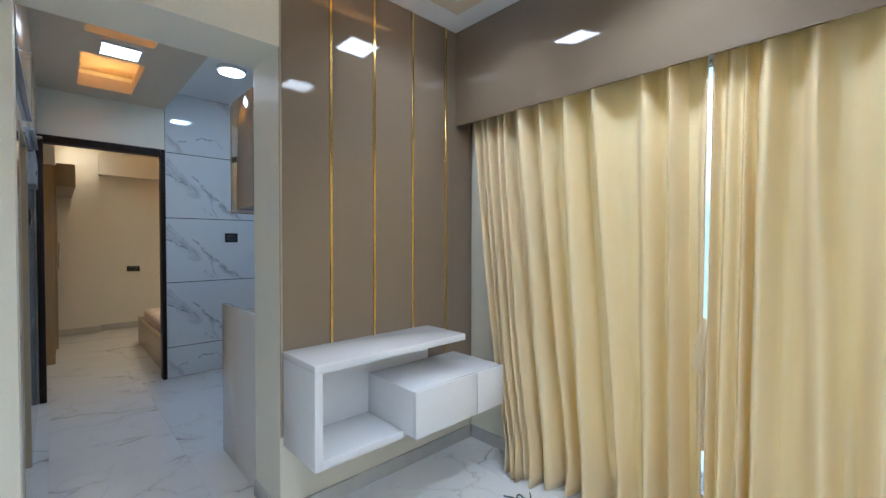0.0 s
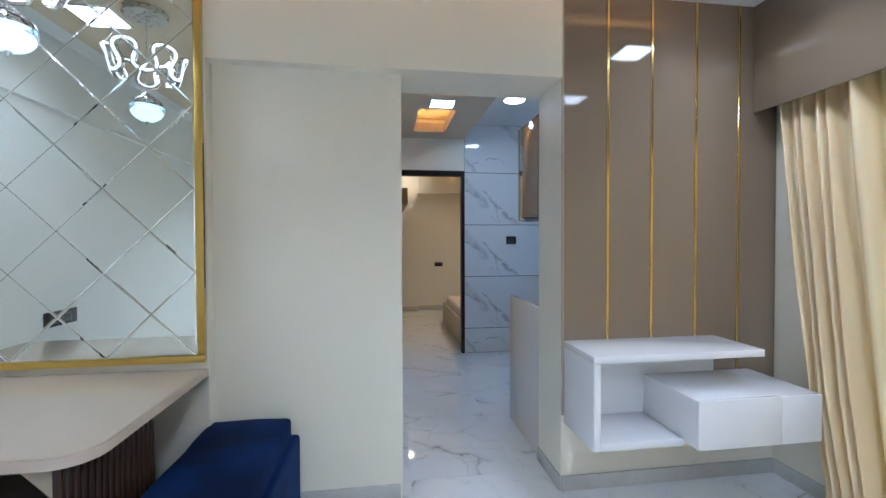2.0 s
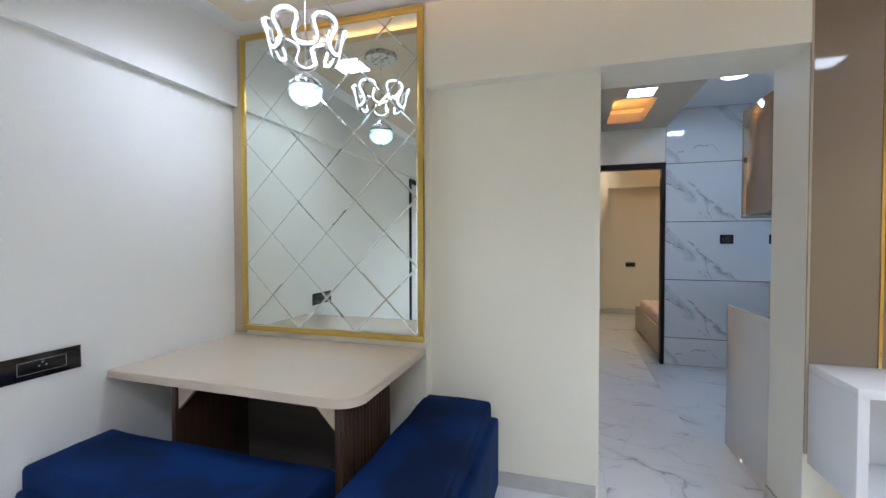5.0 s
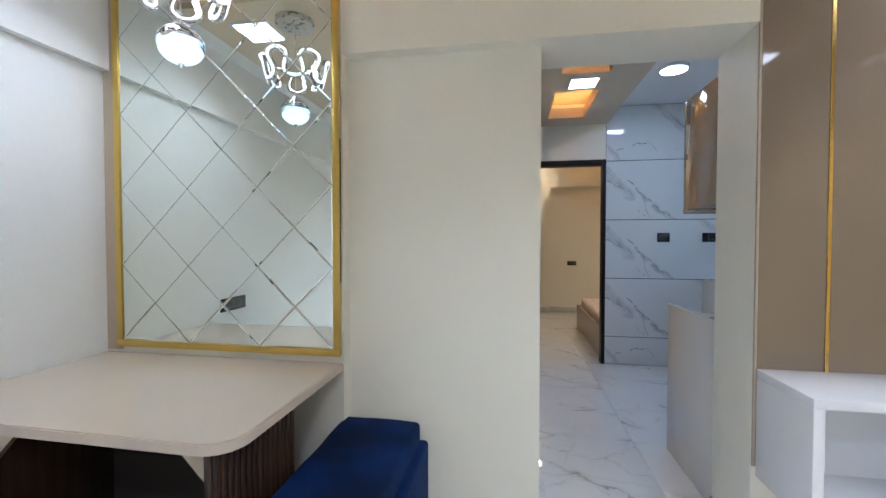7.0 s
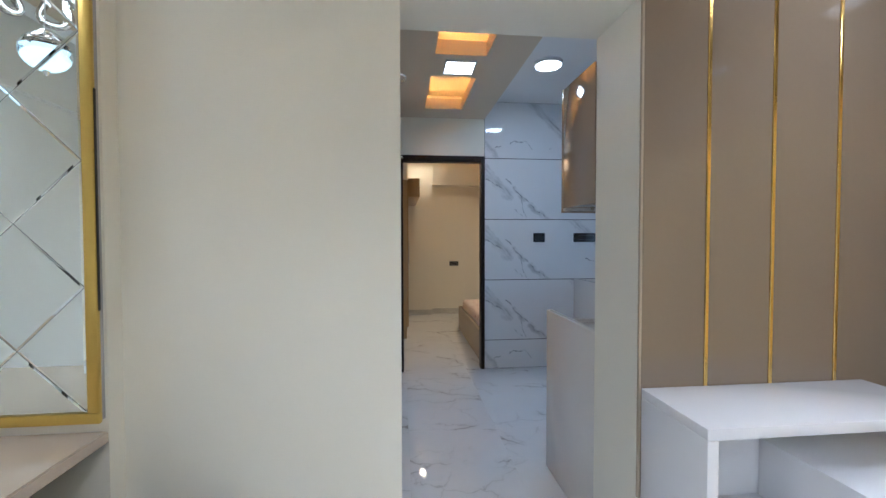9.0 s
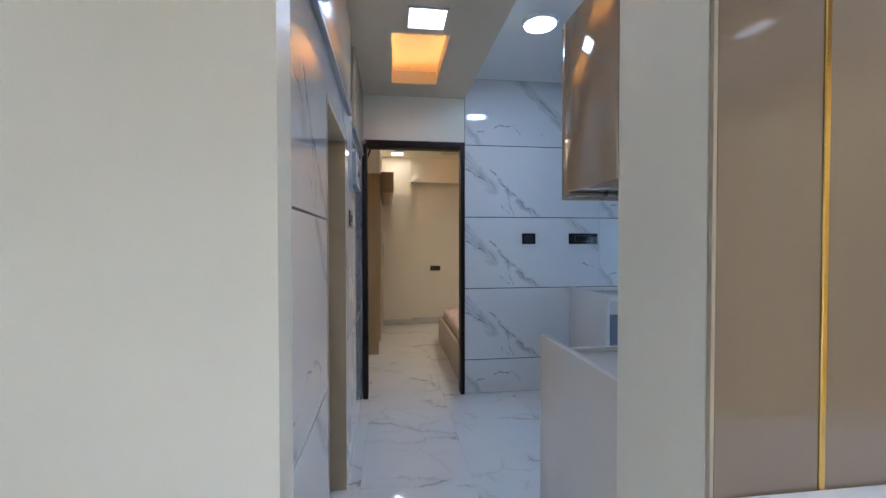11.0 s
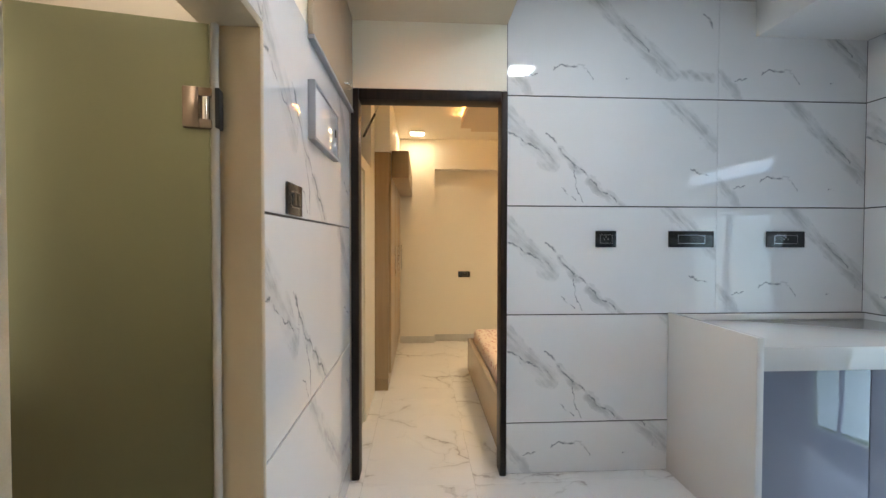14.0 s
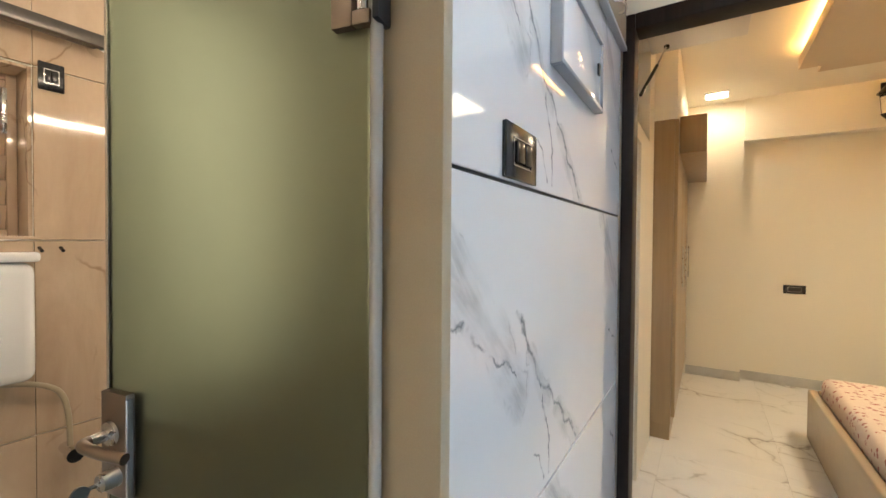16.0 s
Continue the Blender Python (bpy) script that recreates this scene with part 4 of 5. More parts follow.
# recess lights: a thin strip lies on each ledge
for y0, y1 in (A, B):
    cove = thing("cove_light", (0.37, (y0 + y1) / 2, 2.58), "amber strip light inside a ceiling recess", "cove light", "amber strip lights")
    for lo, hi in (((0.145, y0 + 0.02, 2.581), (0.157, y1 - 0.02, 2.589)), ((0.60, y0 + 0.02, 2.581), (0.612, y1 - 0.02, 2.589)), ((0.21, y1 + 0.05, 2.581), (0.53, y1 + 0.062, 2.589)), ((0.21, y0 - 0.062, 2.581), (0.53, y0 - 0.05, 2.589))):
        part("strip", block(lo, hi), COVE, cove, "glowing amber strip", False)
square_lamp(0.387, 3.42, 2.485, 0.19, LED, "square white light in the beige corridor ceiling")

# ---- kitchen ----
rl = thing("round_ceiling_light", (1.115, 3.69, 2.66), "round white surface light on the kitchen ceiling", "ceiling light")
part("body", rod(bmesh.new(), (1.115, 3.69, 2.632), (1.115, 3.69, 2.659), 0.108, 40), WHITE_GLOSS, rl)
part("diffuser", rod(bmesh.new(), (1.115, 3.69, 2.628), (1.115, 3.69, 2.6325), 0.094, 40), LED, rl, "glowing white disc")

FX, FY, FZ = 2.06, 3.79, 2.30
fan = thing("ceiling_fan", (FX, FY, 2.66), "small white ceiling fan with a chrome trimmed motor", "fan")
part("canopy", rod(bmesh.new(), (FX, FY, 2.60), (FX, FY, 2.659), 0.028, 24, 0.055), WHITE_GLOSS, fan)
part("downrod", rod(bmesh.new(), (FX, FY, FZ + 0.06), (FX, FY, 2.605), 0.011, 14), WHITE_GLOSS, fan)
bm = rod(bmesh.new(), (FX, FY, FZ - 0.015), (FX, FY, FZ + 0.03), 0.088, 36, 0.098)
rod(bm, (FX, FY, FZ + 0.03), (FX, FY, FZ + 0.075), 0.098, 36, 0.035)
motor = part("motor", bm, WHITE_GLOSS, fan)
part("trim_ring", rod(bmesh.new(), (FX, FY, FZ - 0.022), (FX, FY, FZ - 0.0152), 0.066, 36, 0.072), CHROME, motor, "polished chrome ring")
part("cap", rod(bmesh.new(), (FX, FY, FZ - 0.034), (FX, FY, FZ - 0.0222), 0.045, 32, 0.062), WHITE_GLOSS, motor)
for angle in (142, 22, 262):
    turn = Matrix.Translation((FX, FY, FZ)) @ Matrix.Rotation(radians(angle), 4, "Z") @ Matrix.Rotation(radians(-9), 4, "X")
    bm = slab(bmesh.new(), (0.07, -0.022, -0.004), (0.155, 0.022, 0.002), 0.002)
    bmesh.ops.transform(bm, matrix=turn, verts=bm.verts)
    part("blade_arm", bm, CHROME, fan, "chrome blade arm")
    bm = bmesh.new()
    outline = [(0.13, -0.040), (0.345, -0.058), (0.362, -0.045), (0.362, 0.045), (0.345, 0.058), (0.13, 0.040)]
    face = bm.faces.new([bm.verts.new((u, w, 0.0025)) for u, w in outline])
    made = bmesh.ops.extrude_face_region(bm, geom=[face])
    bmesh.ops.translate(bm, verts=[v for v in made["geom"] if isinstance(v, bmesh.types.BMVert)], vec=(0, 0, 0.004))
    bmesh.ops.transform(bm, matrix=turn, verts=bm.verts)
    part("blade", bm, WHITE_GLOSS, fan, "white fan blade", False)

ct = thing("kitchen_counter", (2.3, 4.33, 0), "cream stone kitchen counter with a standing end slab", "counter")
part("worktop", block((1.771, 4.030, 0.828), (XK - 0.001, YF - 0.001, 0.858), 0.003), STONE_WHITE, ct)
part("front_edge", block((1.771, 4.018, 0.758), (XK - 0.001, 4.0295, 0.858), 0.002), STONE_WHITE, ct)
part("end_slab", block((1.738, 4.010, 0), (1.770, YF - 0.001, 0.902), 0.003), STONE_WHITE, ct)
part("upstand", block((1.771, YF - 0.016, 0.8585), (XK - 0.001, YF - 0.001, 0.892), 0.002), STONE_WHITE, ct)
base = thing("base_cabinet", (2.3, 4.3, 0), "grey gloss base cabinet under the stone counter", "cabinet")
part("carcass", block((1.775, 4.065, 0.10), (2.86, 4.60, 0.75)), WHITE_GLOSS, base, smooth=False)
part("plinth", block((1.775, 4.10, 0.0), (2.86, 4.59, 0.099)), CABINET, base, smooth=False)
for x0, x1 in ((1.776, 2.283), (2.288, 2.838)):
    part("door", block((x0, 4.044, 0.102), (x1, 4.064, 0.752), 0.002), CABINET, base, "grey gloss door")
part("grip_rail", block((1.776, 4.046, 0.7535), (2.838, 4.064, 0.7565)), GREY_LINE, base, smooth=False)
part("filler", block((2.842, 4.040, 0.0), (2.862, 4.60, 0.752)), WHITE_GLOSS, base, smooth=False)

nc = thing("sink_counter", (1.85, 2.53, 0), "cream stone counter behind a tall end slab", "counter")
part("end_slab", block((0.810, YB + 0.001, 0), (0.842, 2.864, 0.904), 0.003), STONE_WHITE, nc)
part("worktop", block((0.843, YB + 0.001, 0.80), (XK - 0.001, 2.775, 0.845), 0.003), STONE_WHITE, nc)
part("front_lip", block((0.843, 2.776, 0.782), (XK - 0.001, 2.798, 0.864), 0.003), STONE_WHITE, nc, "raised front lip")
nb = thing("sink_cabinet", (1.85, 2.5, 0), "grey gloss base cabinet under the sink counter", "cabinet")
part("carcass", block((0.85, YB + 0.002, 0.10), (2.86, 2.76, 0.78)), WHITE_GLOSS, nb, smooth=False)
part("plinth", block((0.85, YB + 0.002, 0.0), (2.86, 2.70, 0.099)), CABINET, nb, smooth=False)
for i in range(4):
    part("door", block((0.852 + 0.502 * i, 2.761, 0.10), (0.850 + 0.502 * (i + 1), 2.78, 0.775), 0.002), CABINET, nb)

oh = thing("wall_cabinet", (1.8, 2.38, 1.43), "beige gloss wall cabinet hanging above the counter", "cabinet")
part("body", block((0.794, YB + 0.001, 1.460), (XK - 0.002, 2.596, 2.052), 0.002), BEIGE_GLOSS, oh)
part("bottom_rail", block((0.794, 2.560, 1.446), (XK - 0.002, 2.595, 1.459), 0.002), STEEL, oh)
for i in range(4):
    x0 = 0.794 + i * 0.525
    part("door", block((x0, 2.599, 1.438), (x0 + 0.522, 2.620, 2.054), 0.002), BEIGE_GLOSS, oh)

for (x, w), rk in (((1.372, 0.118), 0), ((1.865, 0.263), 1), ((2.424, 0.228), 0)):
    plate((x, YF, 1.315), w, 0.092, "-y", "black modular socket plate on the marble-tiled kitchen wall", rockers=0, insert=w < 0.25)

kw = tagged(new("window_kitchen"), "tall sliding kitchen window with a white transom panel and bars", "window", kind="structure")
KY0, KY1 = 2.95, 4.005
for lo, hi in (((KY0, 0.10), (KY1, 0.14)), ((KY0, 1.94), (KY1, 1.98)), ((KY0, 0.14), (KY0 + 0.04, 1.94)), ((KY1 - 0.04, 0.14), (KY1, 1.94)),
               ((3.46, 0.14), (3.51, 1.51)), ((KY0 + 0.04, 1.51), (KY1 - 0.04, 1.83))):
    part("window_frame", block((XK + 0.05, *lo), (XK + 0.09, *hi), 0.003), WHITE_GLOSS, kw)
for y0, y1, z0, z1 in ((KY0 + 0.04, 3.46, 0.14, 1.51), (3.51, KY1 - 0.04, 0.14, 1.51), (KY0 + 0.04, KY1 - 0.04, 1.83, 1.94)):
    part("pane", block((XK + 0.068, y0, z0), (XK + 0.072, y1, z1)), GLASS, kw, smooth=False).visible_shadow = False
for y0, y1 in ((KY0 + 0.0005, KY0 + 0.008), (KY1 - 0.008, KY1 - 0.0005)):
    part("reveal_lining", block((XK + 0.001, y0, 0.101), (XK + 0.0495, y1, 1.979), 0.001, 1), STONE_WHITE, kw, smooth=False)
for z in (1.86, 1.885, 1.91):
    part("bar", rod(bmesh.new(), (XK + 0.12, KY0 + 0.001, z), (XK + 0.12, KY1 - 0.001, z), 0.003, 8), STEEL, kw)
gb = Graph("garden_distance")
bco = gb.coords("Object")
bsep = gb.n("SeparateXYZ")
gb.t.links.new(bco, bsep.inputs[0])
leaves = gb.mix(gb.ramp(gb.noise(bco, 2.2, 6, 0.7), 0.35, 0.65), (0.03, 0.07, 0.02), (0.16, 0.26, 0.08))
edge = gb.math("ADD", bsep.outputs[2], gb.math("MULTIPLY", gb.noise(bco, 0.8, 4), 1.6))
outside = gb.mix(gb.ramp(edge, 2.6, 3.0), leaves, (0.62, 0.80, 1.0))
gb.set(Base_Color=(0, 0, 0), Emission_Color=outside, Emission_Strength=1.6, Roughness=1.0)
back = tagged(part("backdrop", block((9.0, -9, -3), (9.1, 12, 9)), gb.m, smooth=False), "trees and sky outside the windows", "backdrop", kind="structure")

# ---- bathroom ----
g = Graph("beige_bath_tile")
bc = g.coords()
cloud = g.ramp(g.noise(g.scaled(bc, (1, 2.6, 0.9)), 2.2, 5, 0.6, 0.6), 0.32, 0.68)
crack = g.n("TexVoronoi", Scale=2.1)
crack.feature = "DISTANCE_TO_EDGE"
bend = g.n("TexNoise", Scale=4.0, Detail=4.0)
g.t.links.new(bc, bend.inputs["Vector"])
push = g.n("VectorMath")
push.operation = "MULTIPLY_ADD"
g.t.links.new(bend.outputs["Color"], push.inputs[0])
push.inputs[1].default_value = (0.3, 0.3, 0.3)
g.t.links.new(g.scaled(bc, (1, 1.5, 0.6)), push.inputs[2])
g.t.links.new(push.outputs[0], crack.inputs["Vector"])
vein = g.math("MULTIPLY", g.math("SUBTRACT", 1.0, g.math("DIVIDE", crack.outputs["Distance"], 0.014), clamp=True), g.ramp(g.noise(bc, 3.4, 2), 0.48, 0.6))
tone = g.mix(cloud, (0.50, 0.37, 0.26), (0.66, 0.52, 0.39))
BATH_TILE = g.set(Base_Color=g.mix(g.math("MULTIPLY", vein, 0.7), tone, (0.25, 0.15, 0.09)), Roughness=0.07, Coat_Weight=0.3)
bt = tagged(new("bath_tiling"), "beige veined bathroom wall tiles", "wall tiles", kind="structure")
for y0, y1 in ((2.31, 2.95), (2.95, 3.333), (3.333, 3.76), (3.76, 4.398)):
    for z0, z1 in ((0.0, 0.66), (0.664, 1.266), (1.27, 1.80), (1.804, 2.29)):
        if (y0, z0) == (2.95, 1.27):
            continue
        part("tile", block((-1.509, y0 + 0.001, z0), (-1.500, y1 - 0.001, z1), 0.001, 1), BATH_TILE, bt, smooth=False)
cis = thing("toilet_cistern", (-1.43, 3.02, 0.92), "white plastic wall-hung toilet cistern", "cistern")
part("tank", block((-1.498, 2.90, 0.862), (-1.375, 3.312, 1.205), 0.03, 4), WHITE_GLOSS, cis)
part("lid", block((-1.499, 2.89, 1.206), (-1.368, 3.320, 1.235), 0.010, 3), WHITE_GLOSS, cis)
part("flush_pipe", rod(bmesh.new(), (-1.44, 3.06, 0.87), (-1.44, 3.06, 0.45), 0.025), WHITE_GLOSS, cis)
wc = thing("toilet", (-1.2, 3.06, 0), "white ceramic toilet bowl below the cistern", "toilet")
part("bowl", rod(bmesh.new(), (-1.18, 3.06, 0.0), (-1.18, 3.06, 0.39), 0.14, 32, 0.20), WHITE_GLOSS, wc)
part("seat", rod(bmesh.new(), (-1.18, 3.06, 0.391), (-1.18, 3.06, 0.42), 0.205, 32), WHITE_GLOSS, wc)
tap = thing("angle_valve", (-1.46, 3.40, 0.6), "chrome angle valve with a pale supply hose", "valve")
part("valve_body", rod(bmesh.new(), (-1.50, 3.40, 0.60), (-1.43, 3.40, 0.60), 0.016), CHROME, tap)
part("valve_grip", rod(bmesh.new(), (-1.43, 3.40, 0.60), (-1.40, 3.40, 0.60), 0.022, 12), CHROME, tap)
tube("hose", [(-1.45, 3.40, 0.62), (-1.44, 3.40, 0.78), (-1.44, 3.33, 0.84), (-1.44, 3.22, 0.86), (-1.44, 3.20, 0.90)], 0.008, JAMB, tap, "pale plastic hose")
spr = thing("wall_tap", (-1.46, 3.56, 0.62), "chrome single-lever mixer tap on the bathroom wall", "tap")
part("tap_body", rod(bmesh.new(), (-1.498, 3.56, 0.66), (-1.36, 3.55, 0.66), 0.024, 24, 0.021), CHROME, spr)
part("wall_rose", rod(bmesh.new(), (-1.4995, 3.56, 0.66), (-1.488, 3.56, 0.66), 0.036, 28), CHROME, spr)
tube("spout", [(-1.37, 3.55, 0.655), (-1.33, 3.53, 0.665), (-1.29, 3.50, 0.655), (-1.27, 3.48, 0.61), (-1.262, 3.475, 0.56)], 0.013, CHROME, spr)
tube("lever", [(-1.37, 3.55, 0.68), (-1.35, 3.55, 0.72), (-1.31, 3.54, 0.755)], 0.009, CHROME, spr)
rail = thing("towel_rail", (-1.45, 3.15, 1.91), "steel towel rail on the beige bathroom tiles", "rail")
part("bar", block((-1.452, 2.75, 1.892), (-1.412, 3.49, 1.932), 0.004), GUNMETAL, rail, "square brushed steel bar")
part("flange", rod(bmesh.new(), (-1.4985, 3.49, 1.912), (-1.43, 3.49, 1.912), 0.028, 24), CHROME, rail)
part("flange", rod(bmesh.new(), (-1.4985, 2.78, 1.912), (-1.453, 2.78, 1.912), 0.028, 24), CHROME, rail)
plate((-1.50, 3.375, 1.778), 0.062, 0.086, "x", "black bathroom switch plate on the beige tiles", rockers=2)
for y in (3.345, 3.395):
    hk = thing("wall_hook", (-1.498, y, 1.245), "small black hook on the tile joint", "hook", "hooks in the bathroom")
    part("peg", rod(bmesh.new(), (-1.50, y, 1.245), (-1.475, y, 1.235), 0.005, 10), BLACK, hk)
for lo, hi in (((-1.64, 3.323, 1.281), (-1.5095, 3.3325, 1.799)), ((-1.64, 2.9505, 1.281), (-1.5095, 2.960, 1.799)), ((-1.64, 2.9505, 1.271), (-1.490, 3.3325, 1.280)), ((-1.64, 2.961, 1.790), (-1.5095, 3.322, 1.799))):
    part("reveal_tile", block(lo, hi, 0.001, 1), BATH_TILE, bt, smooth=False)
bw = tagged(new("window_bath"), "small recessed bathroom ventilator with glass louvres", "window", kind="structure")
for lo, hi in (((-1.645, 2.961, 1.281), (-1.615, 2.985, 1.789)), ((-1.645, 3.298, 1.281), (-1.615, 3.322, 1.789)), ((-1.645, 2.985, 1.281), (-1.615, 3.298, 1.30)), ((-1.645, 2.985, 1.77), (-1.615, 3.298, 1.789))):
    part("window_frame", block(lo, hi, 0.003), BATH_TILE, bw)
for i in range(6):
    z = 1.303 + i * 0.078
    bm = block((-0.004, 2.986, -0.038), (0.004, 3.297, 0.038), 0.001, 1)
    bmesh.ops.transform(bm, matrix=Matrix.Translation((-1.63, 0, z + 0.038)) @ Matrix.Rotation(radians(18), 4, "Y"), verts=bm.verts)
    part("louvre", bm, BATH_TILE, bw, smooth=False)
# added sheet that keeps outside light from coming through the louvres
part("vent_light_block", block((-1.668, 2.961, 1.281), (-1.660, 3.322, 1.789), 0.001, 1), JAMB, bw, "beige sheet added behind the louvres to block light", False)
part("latch", block((-1.612, 3.285, 1.60), (-1.595, 3.297, 1.74), 0.002), STEEL, bw, "steel louvre lever")
bs = thing("strip_light", (-0.165, 3.35, 1.92), "warm strip light above the bathroom door", "strip light")
part("housing", block((-0.176, 2.52, 1.90), (-0.156, 4.20, 1.94), 0.003), STEEL, bs)
part("strip", block((-0.184, 2.53, 1.908), (-0.1765, 4.19, 1.932), 0.002), LED_WARM, bs, "glowing warm strip")

# added glowing panel, hidden behind the frosted door, for the glow in its glass
vl = thing("glass_glow_panel", (-1.47, 3.80, 1.45), "unseen warm panel added to make the frosted door glow", "wall lamp")
part("housing", block((-1.50, 3.55, 0.70), (-1.47, 4.05, 2.20), 0.004), STEEL, vl)
part("strip", block((-1.469, 3.56, 0.71), (-1.455, 4.04, 2.19), 0.003), glow("glass_glow", (1.0, 0.86, 0.62), 0.4), vl, "glowing warm strip")

# ---- bedroom ----
wr = thing("wardrobe", (-0.5, 6.6, 0), "tall tan laminate wardrobe with an overhead cupboard", "wardrobe")
part("carcass", block((-1.19, 5.95, 0.10), (0.062, 7.60, 2.065), 0.003), OAK, wr)
part("plinth", block((-1.19, 5.955, 0), (0.058, 7.60, 0.099)), OAK, wr, smooth=False)
for y0, y1 in ((5.952, 6.50), (6.505, 7.05), (7.055, 7.598)):
    d = part("door", block((0.063, y0, 0.155), (0.084, y1, 2.062), 0.002), OAK, wr)
    part("handle", rod(bmesh.new(), (0.098, y1 - 0.05, 0.95), (0.098, y1 - 0.05, 1.25), 0.006), STEEL, d)
part("overhead_door", block((0.085, 6.05, 1.86), (0.235, 7.598, 2.10), 0.003), OAK, wr, "projecting overhead cupboard")
part("top_box", block((-1.19, 5.96, 2.066), (0.075, 7.60, 2.588), 0.003), CREAM, wr)

bed = thing("bed", (1.7, 5.7, 0), "low bed with upholstered beige side and printed mattress", "bed")
part("side_panel", block((0.815, 4.80, 0.0), (0.862, 6.50, 0.325), 0.012, 3), BEIGE_MATT, bed)
part("foot_panel", block((0.863, 6.455, 0.0), (2.70, 6.50, 0.325), 0.012, 3), BEIGE_MATT, bed)
part("base", block((0.863, 4.80, 0.02), (2.70, 6.454, 0.27)), BEIGE_MATT, bed, smooth=False)
gm = Graph("printed_cotton")
gco = gm.coords()
vor = gm.n("TexVoronoi", Scale=26.0)
gm.t.links.new(gco, vor.inputs["Vector"])
petal = gm.ramp(vor.outputs["Distance"], 0.36, 0.26)
leafy = gm.ramp(gm.noise(gco, 40, 3), 0.55, 0.62)
pc = gm.mix(petal, (0.82, 0.68, 0.58), (0.48, 0.16, 0.13))
gm.set(Base_Color=gm.mix(leafy, pc, (0.85, 0.72, 0.62)), Roughness=0.85, Sheen_Weight=0.2)
bm = block((0.868, 4.81, 0.271), (2.69, 6.45, 0.43), 0.045, 4)
part("mattress", bm, gm.m, bed, "pink floral printed mattress")

lan = thing("wall_lantern", (1.42, 7.58, 2.4), "black lantern wall lamp on the cream wall", "wall lamp")
part("wall_plate", block((1.39, 7.585, 2.38), (1.45, 7.599, 2.56), 0.006), BLACK, lan)
tube("arm", [(1.42, 7.585, 2.50), (1.42, 7.50, 2.56), (1.42, 7.46, 2.58), (1.42, 7.46, 2.53)], 0.008, BLACK, lan)
part("hood", rod(bmesh.new(), (1.42, 7.46, 2.44), (1.42, 7.46, 2.52), 0.085, 16, 0.02), BLACK, lan)
part("lantern_glass", rod(bmesh.new(), (1.42, 7.46, 2.28), (1.42, 7.46, 2.44), 0.055, 16, 0.07), GLASS, lan).visible_shadow = False
part("lantern_base", rod(bmesh.new(), (1.42, 7.46, 2.24), (1.42, 7.46, 2.28), 0.03, 16, 0.06), BLACK, lan)
part("bulb", rod(bmesh.new(), (1.42, 7.46, 2.30), (1.42, 7.46, 2.38), 0.02, 12), WHITE_GLOSS, lan)
plate((0.908, 7.719, 0.868), 0.155, 0.076, "-y", "black socket plate on the cream bedroom wall", insert=False)
square_lamp(0.30, 7.33, 2.59, 0.16, LED_WARM, "square warm light in the bedroom ceiling")
isl = structure("ceiling_bedroom_island", "dropped tan ceiling island with a rounded edge", "ceiling", BEIGE_CEIL)
bm = bmesh.new()
slab(bm, (0.755, 5.0, 2.47), (2.6, 6.77, 2.55), 0.0)
bmesh.ops.bevel(bm, geom=[e for e in bm.edges if abs(e.verts[0].co.z - e.verts[1].co.z) > 0.05], offset=0.12, segments=6, affect="EDGES")
slab(bm, (0.86, 5.1, 2.55), (2.5, 6.66, 2.592))
isl.data = mesh_of("ceiling_bedroom_island", bm, BEIGE_CEIL)
cv = thing("cove_light", (0.85, 6.0, 2.55), "amber strip light on top of the ceiling island", "cove light", "amber strip lights")
part("strip", block((0.79, 5.15, 2.551), (0.805, 6.62, 2.562)), COVE, cv, "glowing amber strip", False)
part("strip", block((0.92, 6.72, 2.551), (2.5, 6.735, 2.562)), COVE, cv, "glowing amber strip", False)
skirting("baseboard", (0.086, 7.607, 0), (0.52, 7.619, 0.085))
skirting("baseboard", (0.52, 7.705, 0), (2.94, 7.719, 0.085))

# ---- tiles ----
def tiling(parent, name, material, axis, at, thick, us, ws, branched=None, gap_u=0.0012, gap_w=0.0065):
    """Tiles on an upright plane: us and ws are the joints along it and up it."""
    cache = {}
    for u0, u1 in zip(us, us[1:]):
        for w0, w1 in zip(ws, ws[1:]):
            du, dw = round(u1 - u0 - gap_u, 4), round(w1 - w0 - gap_w, 4)
            face = material[0 if branched is None or branched(u0, w0) else 1]
            if (du, dw, face.name) not in cache:
                lo, hi = ((0, 0, 0), (du, thick, dw)) if axis == "x" else ((0, 0, 0), (thick, du, dw))
                cache[du, dw, face.name] = mesh_of(name, block(lo, hi, 0.0012, 1), face)
            ob = new(name, cache[du, dw, face.name])
            ob.location = (u0 + gap_u / 2, at, w0 + gap_w / 2) if axis == "x" else (at, u0 + gap_u / 2, w0 + gap_w / 2)
            ob.parent = parent


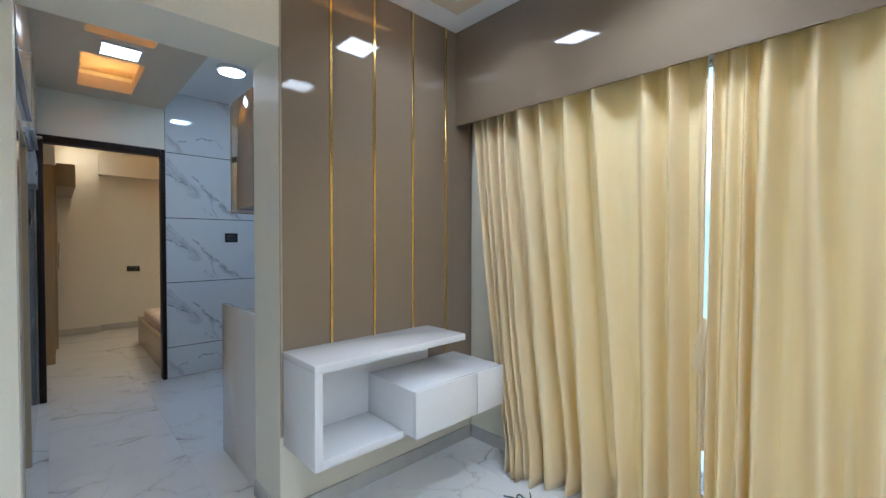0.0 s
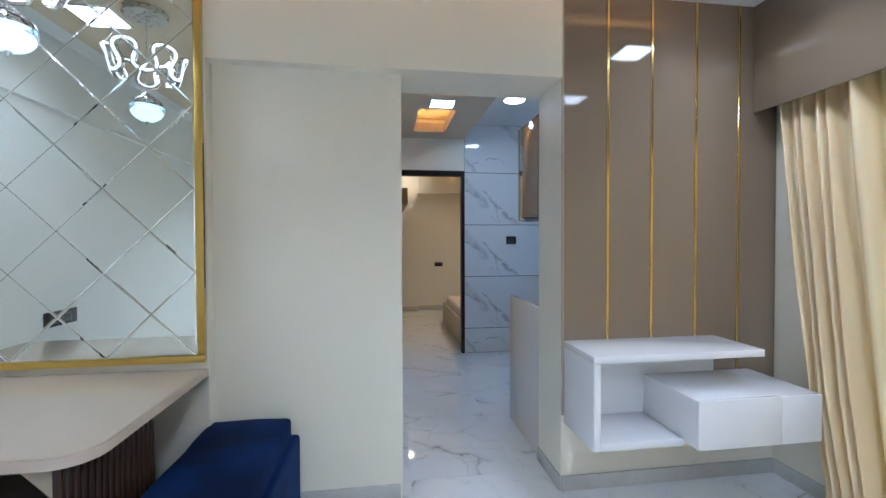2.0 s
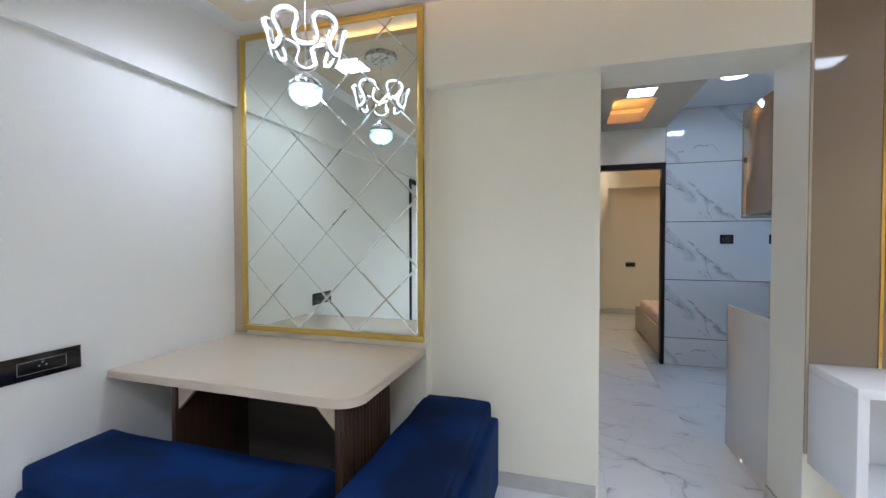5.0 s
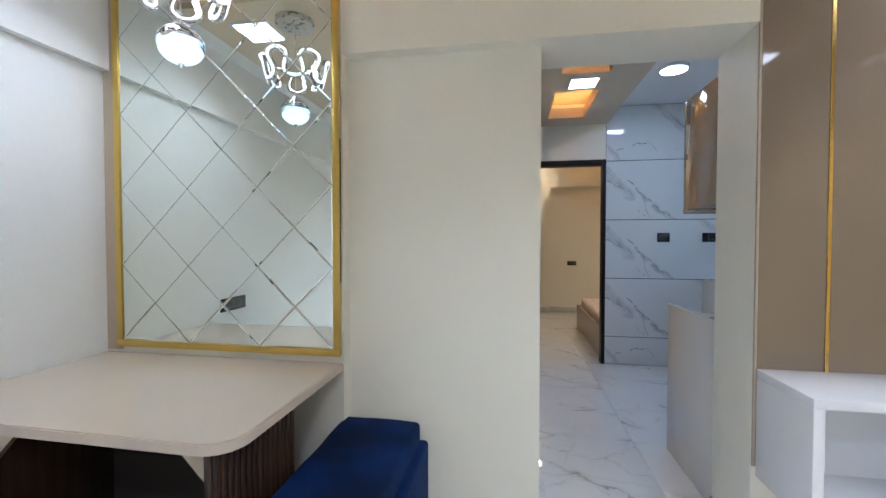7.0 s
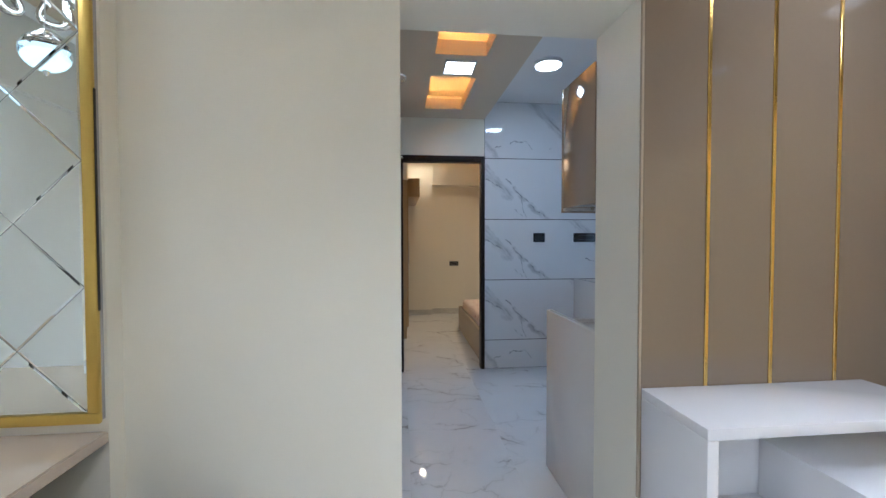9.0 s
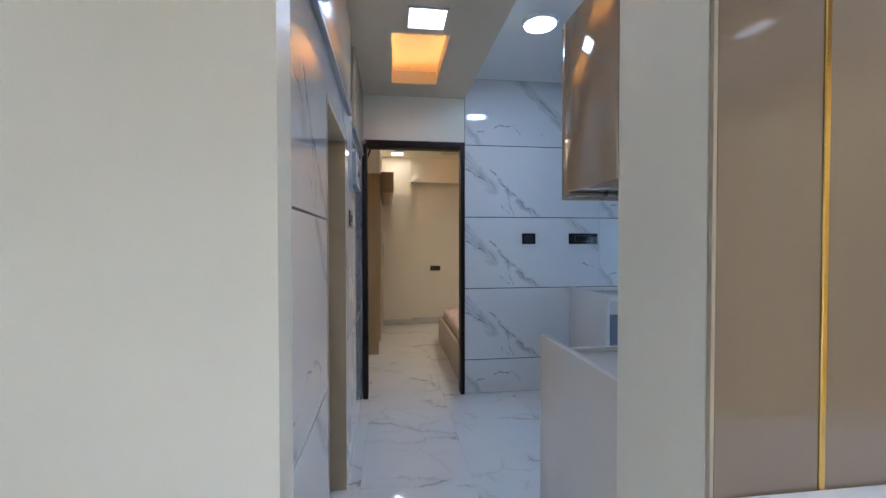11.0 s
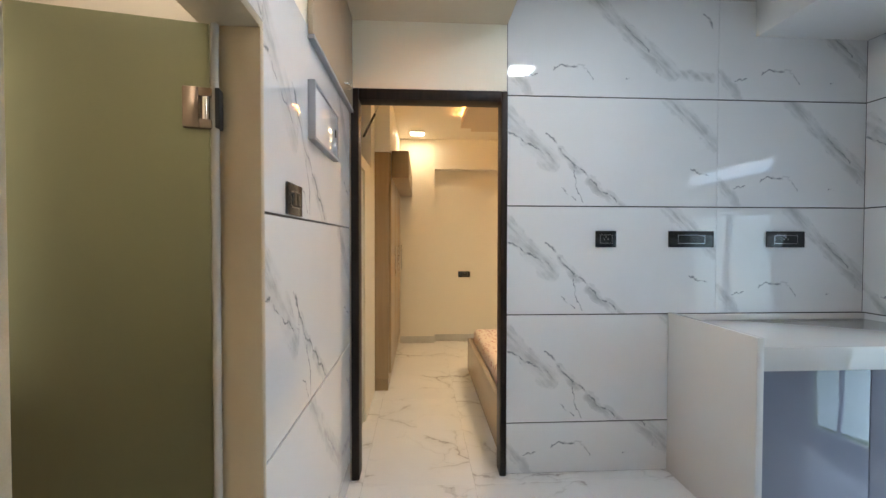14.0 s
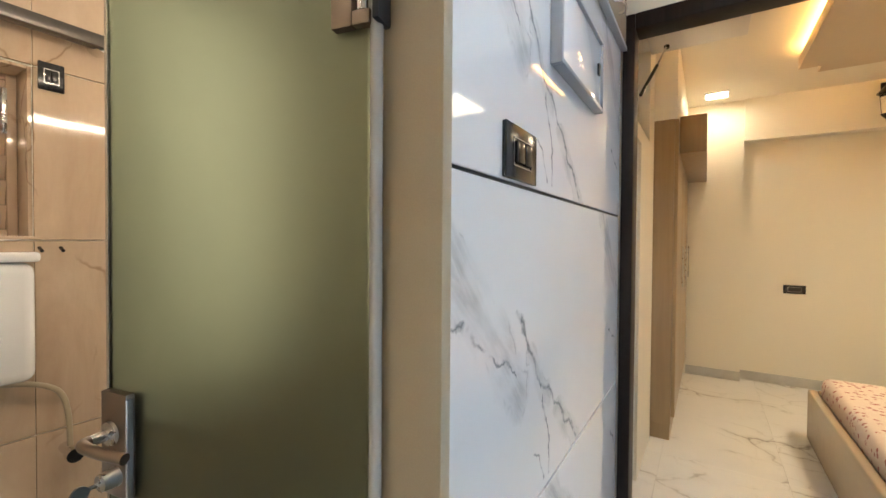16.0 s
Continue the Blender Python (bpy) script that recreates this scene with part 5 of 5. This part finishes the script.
far = tagged(new("tiling_far"), "white glazed marble-look wall tiles with dark joints", "wall tiles", kind="structure")
tiling(far, "tile", FAR_TILE, "x", YF, 0.006, [0.815, 2.016, XK], [0.0, 0.287, 0.893, 1.497, 2.102, 2.66], lambda u, w: u < 1 and 0.2 < w < 2)
side = tagged(new("tiling_window_wall"), "white glazed marble-look tiles round the kitchen window", "wall tiles", kind="structure")
tiling(side, "tile", WINDOW_TILE, "y", XK, 0.006, [YB, 2.95], [0.0, 0.287, 0.893, 1.497, 2.102, 2.46])
tiling(side, "tile", WINDOW_TILE, "y", XK, 0.006, [4.005, YF], [0.0, 0.287, 0.893, 1.497, 2.102, 2.46], lambda u, w: w > 1.4)
tiling(side, "tile", WINDOW_TILE, "y", XK, 0.006, [2.95, 4.005], [1.98, 2.102, 2.46])
tiling(side, "tile", WINDOW_TILE, "y", XK, 0.006, [2.95, 4.005], [0.0, 0.10])
corr = tagged(new("tiling_corridor"), "white glazed marble-look tiles along the corridor wall", "wall tiles", kind="structure")
for us in ([2.1125, 2.757], [3.402, YF - 0.02]):
    tiling(corr, "tile", SIDE_TILE, "y", XC - 0.006, 0.006, us, [0.0, 0.13, 0.752, 1.372, 2.028], lambda u, w: w > 1.3 or (u > 3 and w > 0.7))
tiling(corr, "tile", SIDE_TILE, "y", XC - 0.006, 0.006, [2.757, 3.402], [1.826, 2.028])

TW, TL = 0.60, 1.20
shapes = {}
for i in range(-4, 6):
    for j in range(-3, 8):
        x0, y0 = i * TW + 0.03, j * TL - 0.25
        x1, y1 = min(x0 + TW, 3.1), min(y0 + TL, 7.85)
        x0, y0 = max(x0, -2.45), max(y0, -2.45)
        if x1 - x0 < 0.05 or y1 - y0 < 0.05:
            continue
        key = (round(x1 - x0, 3), round(y1 - y0, 3))
        if key not in shapes:
            shapes[key] = mesh_of("floor_tile", block((0.0004, 0.0004, -0.006), (key[0] - 0.0004, key[1] - 0.0004, 0), 0.0003, 1), FLOOR_TILE)
        ob = new("floor_tile", shapes[key])
        ob.location = (x0, y0, 0)
        ob.parent = floor
